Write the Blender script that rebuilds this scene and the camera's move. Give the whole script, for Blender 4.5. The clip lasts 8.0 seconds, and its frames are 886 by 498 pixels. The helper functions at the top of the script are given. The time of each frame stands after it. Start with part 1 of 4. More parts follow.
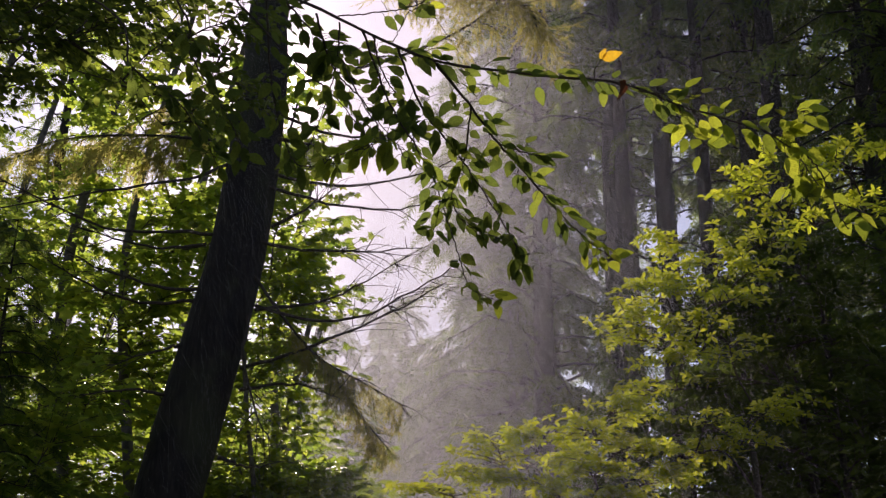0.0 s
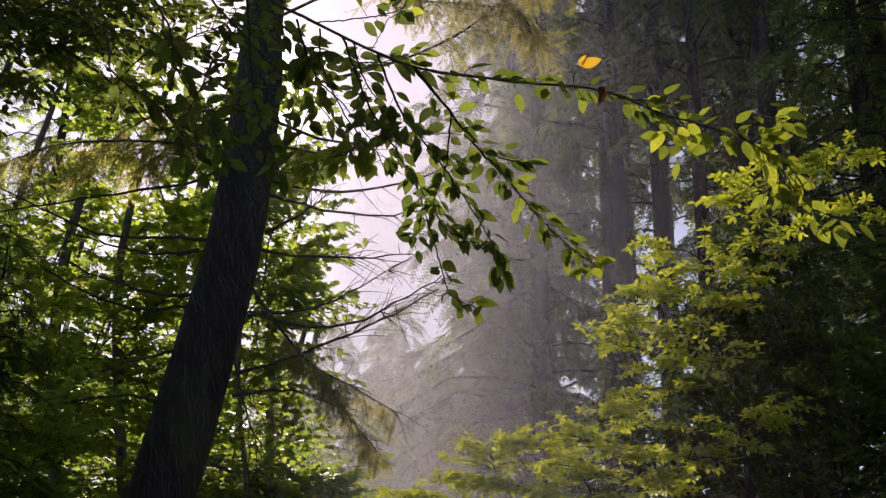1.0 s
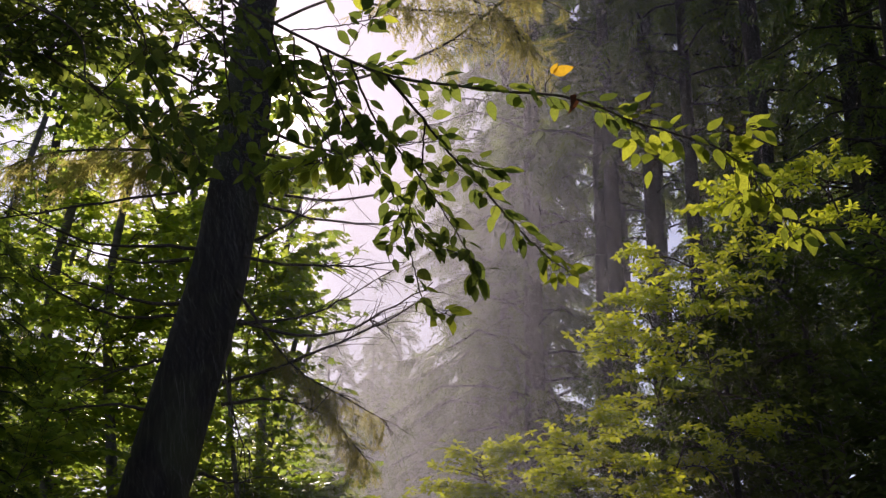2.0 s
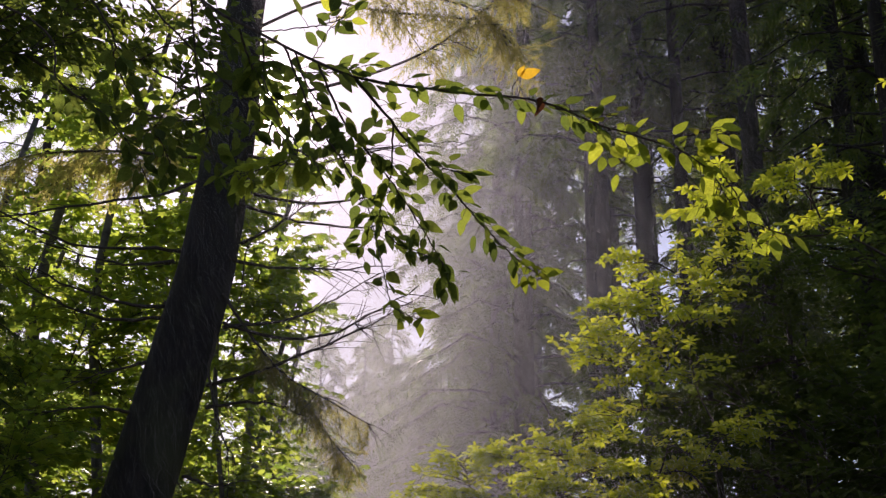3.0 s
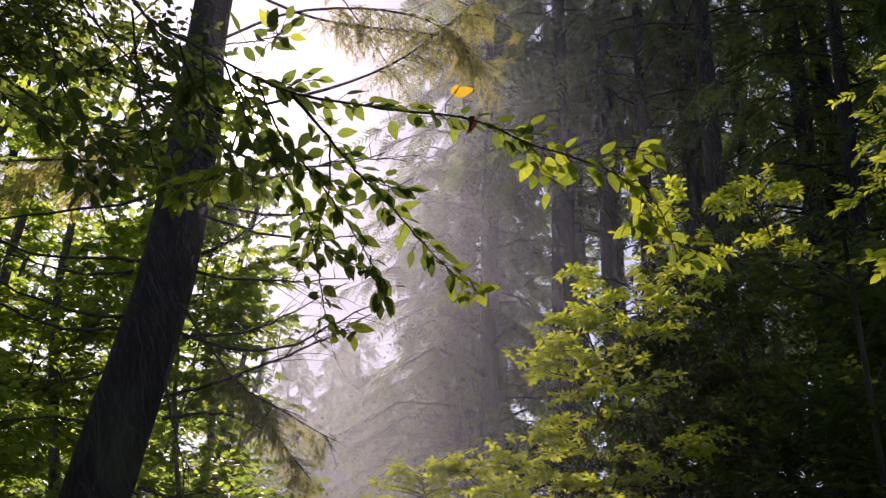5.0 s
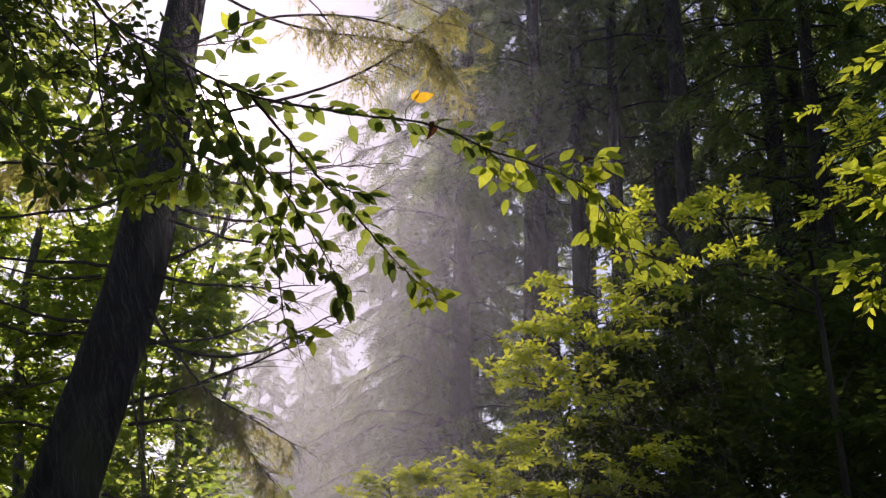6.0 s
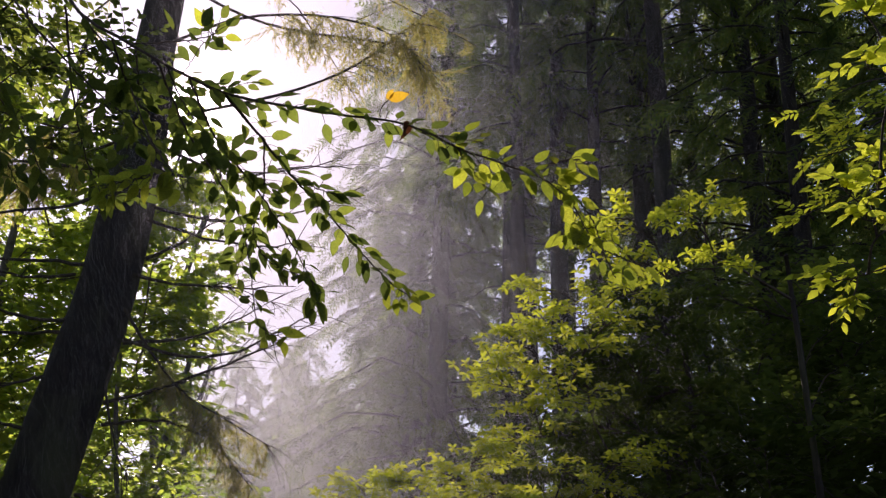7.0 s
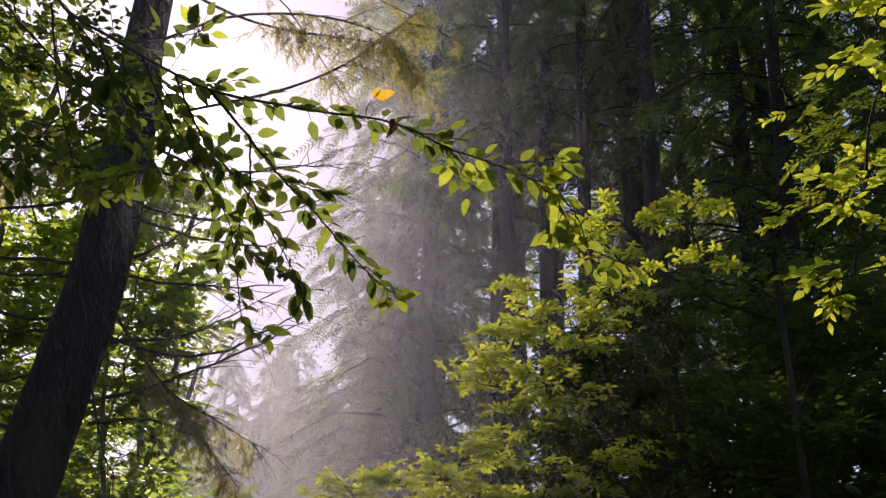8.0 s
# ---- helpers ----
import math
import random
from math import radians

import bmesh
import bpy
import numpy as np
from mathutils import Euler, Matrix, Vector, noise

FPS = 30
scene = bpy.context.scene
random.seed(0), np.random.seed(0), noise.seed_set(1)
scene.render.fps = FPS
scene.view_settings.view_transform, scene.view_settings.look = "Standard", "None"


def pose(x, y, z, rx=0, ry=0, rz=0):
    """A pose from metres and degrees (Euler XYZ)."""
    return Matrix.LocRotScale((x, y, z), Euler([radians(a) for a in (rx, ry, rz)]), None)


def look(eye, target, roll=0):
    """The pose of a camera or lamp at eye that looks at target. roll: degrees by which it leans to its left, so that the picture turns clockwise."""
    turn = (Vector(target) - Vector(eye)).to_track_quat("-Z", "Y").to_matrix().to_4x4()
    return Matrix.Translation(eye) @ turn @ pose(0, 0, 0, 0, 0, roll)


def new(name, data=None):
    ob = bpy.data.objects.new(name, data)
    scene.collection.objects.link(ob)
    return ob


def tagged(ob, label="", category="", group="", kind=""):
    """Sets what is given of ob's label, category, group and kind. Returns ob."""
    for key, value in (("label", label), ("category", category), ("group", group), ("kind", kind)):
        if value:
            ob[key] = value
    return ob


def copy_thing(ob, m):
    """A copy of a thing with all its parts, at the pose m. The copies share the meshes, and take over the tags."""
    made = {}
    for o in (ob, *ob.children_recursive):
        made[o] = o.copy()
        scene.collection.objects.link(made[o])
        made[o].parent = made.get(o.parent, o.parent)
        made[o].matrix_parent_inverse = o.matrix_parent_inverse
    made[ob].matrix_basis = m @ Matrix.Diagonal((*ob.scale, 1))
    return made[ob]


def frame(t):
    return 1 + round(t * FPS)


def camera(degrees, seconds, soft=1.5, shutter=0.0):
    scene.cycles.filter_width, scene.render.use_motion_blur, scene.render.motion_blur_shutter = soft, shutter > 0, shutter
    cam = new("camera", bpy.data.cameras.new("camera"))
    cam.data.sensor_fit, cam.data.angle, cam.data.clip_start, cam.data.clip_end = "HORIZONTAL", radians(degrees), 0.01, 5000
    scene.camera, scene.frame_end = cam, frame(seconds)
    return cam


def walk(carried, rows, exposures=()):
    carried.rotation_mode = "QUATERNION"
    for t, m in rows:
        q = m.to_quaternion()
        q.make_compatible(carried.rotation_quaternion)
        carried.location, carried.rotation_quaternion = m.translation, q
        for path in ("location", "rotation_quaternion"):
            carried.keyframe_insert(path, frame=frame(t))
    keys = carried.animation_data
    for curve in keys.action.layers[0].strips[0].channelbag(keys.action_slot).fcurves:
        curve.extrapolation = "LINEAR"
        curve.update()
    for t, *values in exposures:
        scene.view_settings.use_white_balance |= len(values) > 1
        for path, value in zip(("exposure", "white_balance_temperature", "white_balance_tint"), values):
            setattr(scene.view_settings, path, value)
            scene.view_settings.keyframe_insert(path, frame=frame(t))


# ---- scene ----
cam = camera(42.7, 8.0, 1.3)
PATH = [
    (0, (0.089, -0.033, 1.627), (0.029, 1.83, 2.35), 0.9),
    (0.5, (0.117, -0.029, 1.63), (0.055, 1.834, 2.356), 1.0),
    (1, (0.144, -0.023, 1.634), (0.084, 1.837, 2.367), 1.0),
    (1.5, (0.174, -0.021, 1.636), (0.116, 1.836, 2.377), 0.9),
    (3, (0.283, -0.003, 1.638), (0.237, 1.849, 2.392), 1.1),
    (3.5, (0.315, -0.015, 1.636), (0.277, 1.836, 2.393), 1.2),
    (4, (0.34, -0.03, 1.633), (0.312, 1.819, 2.393), 1.2),
    (4.5, (0.364, -0.036, 1.636), (0.348, 1.811, 2.403), 1.2),
    (6, (0.43, -0.031, 1.627), (0.476, 1.805, 2.418), 1.3),
    (6.5, (0.441, -0.02, 1.629), (0.507, 1.815, 2.424), 1.3),
    (7, (0.446, -0.01, 1.632), (0.528, 1.823, 2.428), 1.4),
    (7.5, (0.453, -0.012, 1.631), (0.545, 1.821, 2.428), 1.4),
    (8, (0.457, -0.008, 1.627), (0.557, 1.823, 2.424), 1.4),
]
walk(cam, [(t, look(eye, target, roll)) for t, eye, target, roll in PATH],
     [(0.0, 0.9, 7000, 30), (2.8, 0.98, 6950, 31), (3.6, 1.15, 6800, 32), (8.0, 1.07, 6800, 32)])

# ---- light ----
SUN = Vector((-0.178, 0.855, 0.487)).normalized()
world = bpy.data.worlds.new("misty_sky")
scene.world = world
world.use_nodes = True
wn, wl = world.node_tree.nodes, world.node_tree.links
wn.clear()
sky = wn.new("ShaderNodeTexSky")
sky.sky_type, sky.sun_disc = "NISHITA", False
sky.sun_elevation, sky.sun_rotation = math.asin(SUN.z), math.atan2(SUN.x, SUN.y)
sky.dust_density, sky.air_density = 0.3, 1.0
sky_bg = wn.new("ShaderNodeBackground")
sky_bg.inputs["Strength"].default_value = 0.066
wl.new(sky.outputs["Color"], sky_bg.inputs["Color"])
# bright damp air round the sun; the tight lobe stands in for its glare
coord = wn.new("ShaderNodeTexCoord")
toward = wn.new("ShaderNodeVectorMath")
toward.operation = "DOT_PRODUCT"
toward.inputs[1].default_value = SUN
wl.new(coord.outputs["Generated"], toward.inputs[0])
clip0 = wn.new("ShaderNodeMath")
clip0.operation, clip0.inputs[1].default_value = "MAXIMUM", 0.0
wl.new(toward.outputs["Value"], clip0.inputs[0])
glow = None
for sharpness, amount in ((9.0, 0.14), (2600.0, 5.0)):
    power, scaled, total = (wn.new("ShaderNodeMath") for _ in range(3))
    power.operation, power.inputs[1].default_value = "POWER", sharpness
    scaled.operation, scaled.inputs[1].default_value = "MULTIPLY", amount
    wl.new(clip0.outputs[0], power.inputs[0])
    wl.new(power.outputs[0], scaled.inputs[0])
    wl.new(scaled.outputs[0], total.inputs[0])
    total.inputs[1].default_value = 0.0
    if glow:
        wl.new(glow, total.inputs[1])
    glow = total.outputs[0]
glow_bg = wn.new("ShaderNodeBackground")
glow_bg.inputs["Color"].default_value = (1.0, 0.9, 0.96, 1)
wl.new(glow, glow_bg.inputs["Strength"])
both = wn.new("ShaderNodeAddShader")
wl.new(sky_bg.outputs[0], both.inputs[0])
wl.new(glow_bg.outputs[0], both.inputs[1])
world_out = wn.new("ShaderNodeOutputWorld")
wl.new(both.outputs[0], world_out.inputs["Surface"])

sun = new("sun", bpy.data.lights.new("sun", "SUN"))
sun.data.energy, sun.data.angle, sun.data.color = 3.9, radians(0.53), (1.0, 0.95, 0.87)
sun.matrix_world = look(SUN * 60, (0, 0, 0))


# ---- materials ----
def material(name):
    m = bpy.data.materials.new(name)
    m.use_nodes = True
    n, l = m.node_tree.nodes, m.node_tree.links
    n.clear()
    return m, n, l, n.new("ShaderNodeOutputMaterial")


def ramp(n, l, value, stops):
    r = n.new("ShaderNodeValToRGB")
    e = r.color_ramp.elements
    while len(e) < len(stops):
        e.new(0.5)
    for el, (p, c) in zip(e, stops):
        el.position, el.color = p, (*c, 1)
    l.new(value, r.inputs["Fac"])
    return r.outputs["Color"]


def noise_tex(n, l, scale, detail=4.0, kind="Object", stretch=(1, 1, 1)):
    c = n.new("ShaderNodeTexCoord")
    mp = n.new("ShaderNodeMapping")
    mp.inputs["Scale"].default_value = stretch
    l.new(c.outputs[kind], mp.inputs["Vector"])
    t = n.new("ShaderNodeTexNoise")
    t.inputs["Scale"].default_value, t.inputs["Detail"].default_value = scale, detail
    l.new(mp.outputs["Vector"], t.inputs["Vector"])
    return t.outputs["Fac"]


def bark(name, dark, mid, pale, grain=(9, 9, 1.6), moss=0.0, depth=0.6):
    m, n, l, out = material(name)
    p = n.new("ShaderNodeBsdfPrincipled")
    fine = noise_tex(n, l, 4.0, 8, stretch=grain)
    broad = noise_tex(n, l, 1.1, 3)
    col = ramp(n, l, fine, [(0.3, dark), (0.52, mid), (0.75, pale)])
    mix = n.new("ShaderNodeMix")
    mix.data_type = "RGBA"
    lichen = n.new("ShaderNodeMapRange")
    lichen.inputs["From Min"].default_value, lichen.inputs["From Max"].default_value = 0.5, 0.72
    lichen.inputs["To Max"].default_value = moss
    l.new(broad, lichen.inputs["Value"])
    l.new(lichen.outputs[0], mix.inputs["Factor"])
    l.new(col, mix.inputs["A"])
    mix.inputs["B"].default_value = (0.10, 0.12, 0.05, 1)
    l.new(mix.outputs["Result"], p.inputs["Base Color"])
    p.inputs["Roughness"].default_value = 0.85
    b = n.new("ShaderNodeBump")
    b.inputs["Strength"].default_value, b.inputs["Distance"].default_value = depth, 0.02
    l.new(fine, b.inputs["Height"])
    l.new(b.outputs[0], p.inputs["Normal"])
    l.new(p.outputs[0], out.inputs["Surface"])
    return m


def foliage(name, tops, through_colors, share=0.55, rough=0.45, veins=False, shine=0.35):
    """Thin leaves: a glossy-matte face and light let through. Colours vary leaf by leaf and in drifts."""
    m, n, l, out = material(name)
    info, geo = n.new("ShaderNodeObjectInfo"), n.new("ShaderNodeNewGeometry")
    add = n.new("ShaderNodeMath")
    l.new(info.outputs["Random"], add.inputs[0])
    l.new(geo.outputs["Random Per Island"], add.inputs[1])
    fr = n.new("ShaderNodeMath")
    fr.operation = "FRACT"
    l.new(add.outputs[0], fr.inputs[0])
    own = fr.outputs[0]
    top = ramp(n, l, own, [(i / (len(tops) - 1), c) for i, c in enumerate(tops)])
    thr = ramp(n, l, own, [(i / (len(through_colors) - 1), c) for i, c in enumerate(through_colors)])
    p = n.new("ShaderNodeBsdfPrincipled")
    p.inputs["Roughness"].default_value = rough
    p.inputs["Specular IOR Level"].default_value = shine
    tr = n.new("ShaderNodeBsdfTranslucent")
    blotch = noise_tex(n, l, 9.0, 3)
    dim = n.new("ShaderNodeMapRange")
    dim.inputs["From Min"].default_value, dim.inputs["From Max"].default_value = 0.3, 0.7
    dim.inputs["To Min"].default_value, dim.inputs["To Max"].default_value = 0.72, 1.1
    l.new(blotch, dim.inputs["Value"])
    factor = dim.outputs[0]
    if veins:
        c = n.new("ShaderNodeTexCoord")
        sep = n.new("ShaderNodeSeparateXYZ")
        l.new(c.outputs["Object"], sep.inputs[0])
        ab = n.new("ShaderNodeMath")
        ab.operation = "ABSOLUTE"
        l.new(sep.outputs["Y"], ab.inputs[0])
        slope = n.new("ShaderNodeMath")
        slope.operation, slope.inputs[1].default_value, = "MULTIPLY", -0.9
        l.new(ab.outputs[0], slope.inputs[0])
        along = n.new("ShaderNodeMath")
        l.new(sep.outputs["X"], along.inputs[0])
        l.new(slope.outputs[0], along.inputs[1])
        freq = n.new("ShaderNodeMath")
        freq.operation, freq.inputs[1].default_value = "MULTIPLY", 62.0
        l.new(along.outputs[0], freq.inputs[0])
        wave = n.new("ShaderNodeMath")
        wave.operation = "SINE"
        l.new(freq.outputs[0], wave.inputs[0])
        vein = n.new("ShaderNodeMapRange")
        vein.inputs["From Min"].default_value, vein.inputs["From Max"].default_value = 0.75, 1.0
        vein.inputs["To Min"].default_value, vein.inputs["To Max"].default_value = 1.0, 0.68
        l.new(wave.outputs[0], vein.inputs["Value"])
        m2 = n.new("ShaderNodeMath")
        m2.operation = "MULTIPLY"
        l.new(vein.outputs[0], m2.inputs[0])
        l.new(factor, m2.inputs[1])
        factor = m2.outputs[0]
        bump = n.new("ShaderNodeBump")
        bump.inputs["Strength"].default_value, bump.inputs["Distance"].default_value = 0.4, 0.02
        l.new(wave.outputs[0], bump.inputs["Height"])
        l.new(bump.outputs[0], p.inputs["Normal"])
    for col, shader, socket in ((top, p, "Base Color"), (thr, tr, "Color")):
        v = n.new("ShaderNodeVectorMath")
        v.operation = "SCALE"
        l.new(col, v.inputs[0])
        l.new(factor, v.inputs["Scale"])
        l.new(v.outputs[0], shader.inputs[socket])
    mx = n.new("ShaderNodeMixShader")
    mx.inputs["Fac"].default_value = share
    l.new(p.outputs[0], mx.inputs[1])
    l.new(tr.outputs[0], mx.inputs[2])
    l.new(mx.outputs[0], out.inputs["Surface"])
    return m


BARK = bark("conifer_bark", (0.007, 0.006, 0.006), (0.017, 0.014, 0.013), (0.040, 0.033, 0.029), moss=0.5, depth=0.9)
BARK_FAR = bark("grey_conifer_bark", (0.012, 0.009, 0.008), (0.028, 0.022, 0.019), (0.06, 0.048, 0.04), moss=0.3)
BARK_SMOOTH = bark("beech_bark", (0.06, 0.055, 0.05), (0.13, 0.12, 0.11), (0.2, 0.19, 0.17), grain=(3, 3, 3), moss=0.3, depth=0.25)
TWIG = bark("twig_bark", (0.02, 0.016, 0.012), (0.06, 0.045, 0.035), (0.11, 0.09, 0.07), grain=(20, 20, 20), depth=0.3)
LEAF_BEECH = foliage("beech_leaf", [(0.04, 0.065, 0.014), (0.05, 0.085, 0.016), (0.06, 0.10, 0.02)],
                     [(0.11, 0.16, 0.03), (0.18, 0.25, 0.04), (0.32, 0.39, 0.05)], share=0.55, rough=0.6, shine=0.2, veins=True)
# brighter copy of the beech leaf: sunlight on the limb tips put into colour
LEAF_LIT = foliage("lit_beech_leaf", [(0.05, 0.085, 0.014), (0.06, 0.10, 0.016), (0.07, 0.11, 0.02)],
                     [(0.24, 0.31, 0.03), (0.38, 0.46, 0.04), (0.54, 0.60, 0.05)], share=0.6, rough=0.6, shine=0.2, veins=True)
LEAF_YELLOW = foliage("turning_leaf", [(0.25, 0.13, 0.02), (0.3, 0.18, 0.02)], [(0.75, 0.46, 0.03), (0.8, 0.62, 0.05)], veins=True)
LEAF_BROWN = foliage("dead_leaf", [(0.09, 0.035, 0.02), (0.12, 0.05, 0.025)], [(0.14, 0.05, 0.02), (0.18, 0.07, 0.03)], share=0.3, rough=0.8, shine=0.1, veins=True)
LEAF_MAPLE = foliage("maple_leaf", [(0.035, 0.08, 0.014), (0.05, 0.10, 0.018), (0.06, 0.12, 0.02)],
                     [(0.25, 0.39, 0.055), (0.39, 0.53, 0.065), (0.55, 0.64, 0.075)], share=0.66)
LEAF_BUSH = foliage("shrub_leaf", [(0.04, 0.085, 0.012), (0.05, 0.11, 0.014), (0.07, 0.12, 0.015)],
                    [(0.50, 0.59, 0.04), (0.64, 0.73, 0.05), (0.78, 0.82, 0.06)], share=0.65, rough=0.6, shine=0.2)
# shrub leaf with shade put into its darker colour
LEAF_SHADED = foliage("shaded_shrub_leaf", [(0.035, 0.055, 0.018), (0.045, 0.07, 0.02), (0.05, 0.08, 0.022)],
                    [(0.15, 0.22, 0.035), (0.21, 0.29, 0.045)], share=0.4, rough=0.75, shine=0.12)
NEEDLE = foliage("fresh_needles", [(0.04, 0.06, 0.015), (0.06, 0.08, 0.02), (0.09, 0.08, 0.03)],
                 [(0.56, 0.52, 0.15), (0.66, 0.64, 0.17), (0.72, 0.60, 0.20)], share=0.72, rough=0.5)
NEEDLE_FAR = foliage("dark_needles", [(0.025, 0.05, 0.022), (0.035, 0.07, 0.025), (0.05, 0.085, 0.03)],
                     [(0.18, 0.28, 0.06), (0.26, 0.37, 0.07), (0.38, 0.45, 0.09)], share=0.55, rough=0.6, shine=0.2)


def make_floor_material():
    m, n, l, out = material("forest_floor")
    p = n.new("ShaderNodeBsdfPrincipled")
    a = noise_tex(n, l, 0.35, 6)
    b = noise_tex(n, l, 14.0, 6)
    ca = ramp(n, l, a, [(0.38, (0.05, 0.035, 0.02)), (0.55, (0.08, 0.06, 0.035)), (0.7, (0.04, 0.07, 0.02))])
    cb = ramp(n, l, b, [(0.3, (0.45, 0.42, 0.4)), (0.7, (1.0, 1.0, 1.0))])
    v = n.new("ShaderNodeVectorMath")
    v.operation = "MULTIPLY"
    l.new(ca, v.inputs[0])
    l.new(cb, v.inputs[1])
    l.new(v.outputs[0], p.inputs["Base Color"])
    p.inputs["Roughness"].default_value = 0.95
    bp = n.new("ShaderNodeBump")
    bp.inputs["Distance"].default_value = 0.05
    l.new(b, bp.inputs["Height"])
    l.new(bp.outputs[0], p.inputs["Normal"])
    l.new(p.outputs[0], out.inputs["Surface"])
    return m


# material of the strands that stand in for haze
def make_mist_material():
    m, n, l, out = material("haze_strands")
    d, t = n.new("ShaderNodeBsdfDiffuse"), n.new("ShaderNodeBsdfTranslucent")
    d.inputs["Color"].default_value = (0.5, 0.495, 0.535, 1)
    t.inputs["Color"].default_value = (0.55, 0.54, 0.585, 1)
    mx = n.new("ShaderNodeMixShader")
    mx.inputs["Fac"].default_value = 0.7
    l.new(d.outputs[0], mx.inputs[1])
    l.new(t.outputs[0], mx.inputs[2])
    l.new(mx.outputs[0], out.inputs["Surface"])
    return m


FLOOR, MIST = make_floor_material(), make_mist_material()


# ---- mesh helpers ----
def mesh_of(name, v, f, mat):
    """A mesh of triangles from arrays."""
    me = bpy.data.meshes.new(name)
    v, f = np.asarray(v, dtype=np.float32), np.asarray(f, dtype=np.int32)
    me.vertices.add(len(v))
    me.vertices.foreach_set("co", v.ravel())
    me.loops.add(f.size)
    me.loops.foreach_set("vertex_index", f.ravel())
    me.polygons.add(len(f))
    me.polygons.foreach_set("loop_start", np.arange(0, f.size, 3, dtype=np.int32))
    me.update(calc_edges=True)
    me.materials.append(mat)
    return me


def part(name, me, parent, label="", kind="", smooth=False):
    ob = new(name, me)
    ob.parent = parent
    if smooth:
        me.polygons.foreach_set("use_smooth", [True] * len(me.polygons))
    return tagged(ob, label, kind=kind)


def join(chunks):
    vs, fs, k = [], [], 0
    for v, f in chunks:
        vs.append(v)
        fs.append(f + k)
        k += len(v)
    return np.concatenate(vs), np.concatenate(fs)


def unit(a):
    return a / np.maximum(np.linalg.norm(a, axis=-1, keepdims=True), 1e-9)


def smooth_line(points, n):
    """n points on a Catmull-Rom curve through the given ones."""
    p = np.asarray(points, dtype=float)
    p = np.vstack([2 * p[0] - p[1], p, 2 * p[-1] - p[-2]])
    u = np.linspace(0, len(p) - 3 - 1e-6, n)
    i = u.astype(int)
    t = (u - i)[:, None]
    a, b, c, d = p[i], p[i + 1], p[i + 2], p[i + 3]
    return 0.5 * (2 * b + (c - a) * t + (2 * a - 5 * b + 4 * c - d) * t ** 2 + (3 * b - a - 3 * c + d) * t ** 3)


def tube(line, r0, r1, sides=6, wobble=0.0, rnd=None, power=1.0):
    """A tapered round limb along a line of points, closed at its tip."""
    line = np.asarray(line, dtype=float)
    n = len(line)
    tan = unit(np.gradient(line, axis=0))
    ref = np.array([0.0, 0.0, 1.0]) if abs(tan[:, 2]).mean() < 0.8 else np.array([1.0, 0.0, 0.0])
    a = unit(np.cross(tan, ref))
    b = np.cross(tan, a)
    r = r1 + (r0 - r1) * (1 - np.linspace(0, 1, n)) ** power
    ang = np.arange(sides) * 2 * np.pi / sides
    rr = r[:, None] * np.ones(sides)
    if wobble and rnd is not None:
        rr = rr * (1 + wobble * rnd.normal(size=(n, sides)))
    v = line[:, None] + rr[..., None] * (np.cos(ang)[None, :, None] * a[:, None] + np.sin(ang)[None, :, None] * b[:, None])
    v = v.reshape(-1, 3)
    i, j = np.meshgrid(np.arange(n - 1), np.arange(sides), indexing="ij")
    q = [i * sides + j, i * sides + (j + 1) % sides, (i + 1) * sides + (j + 1) % sides, (i + 1) * sides + j]
    q = [x.ravel() for x in q]
    f = np.concatenate([np.stack([q[0], q[1], q[2]], 1), np.stack([q[0], q[2], q[3]], 1)])
    cap = np.stack([np.full(sides, len(v)), (n - 1) * sides + (np.arange(sides) + 1) % sides, (n - 1) * sides + np.arange(sides)], 1)
    return np.vstack([v, line[-1] + tan[-1] * r[-1]]), np.concatenate([f, cap])


def blade(stations, width, fold=0.12, curl=0.12, teeth=0.0):
    """A leaf of unit length along x, folded at its midrib, its tip bent down."""
    t = np.linspace(0, 1, stations)
    w = np.array([width(x) for x in t])
    w = w * (1 + teeth * np.where(np.arange(stations) % 2, 1, -1))
    z = -curl * t ** 2
    mid = np.stack([t, 0 * t, z], 1)
    v = np.concatenate([mid, np.stack([t - 0.04 * teeth, w, z + fold * w], 1), np.stack([t - 0.04 * teeth, -w, z + fold * w], 1)])
    f = []
    for k in range(stations - 1):
        for o, flip in ((stations, False), (2 * stations, True)):
            a, b, c, d = k, k + 1, o + k + 1, o + k
            f += [(a, b, c), (a, c, d)] if not flip else [(a, c, b), (a, d, c)]
    f = np.array(f)
    area = np.linalg.norm(np.cross(v[f[:, 1]] - v[f[:, 0]], v[f[:, 2]] - v[f[:, 0]]), axis=1)
    return v, f[area > 1e-6]


def oval(x):
    return 0.255 * max(0.0, math.sin(math.pi * x ** 0.75)) ** 0.95


def spoon(x):
    return 0.2 * max(0.0, math.sin(math.pi * x ** 1.25)) ** 0.9


def lance(x):
    return 0.2 * max(0.0, math.sin(math.pi * x ** 0.8)) ** 0.9


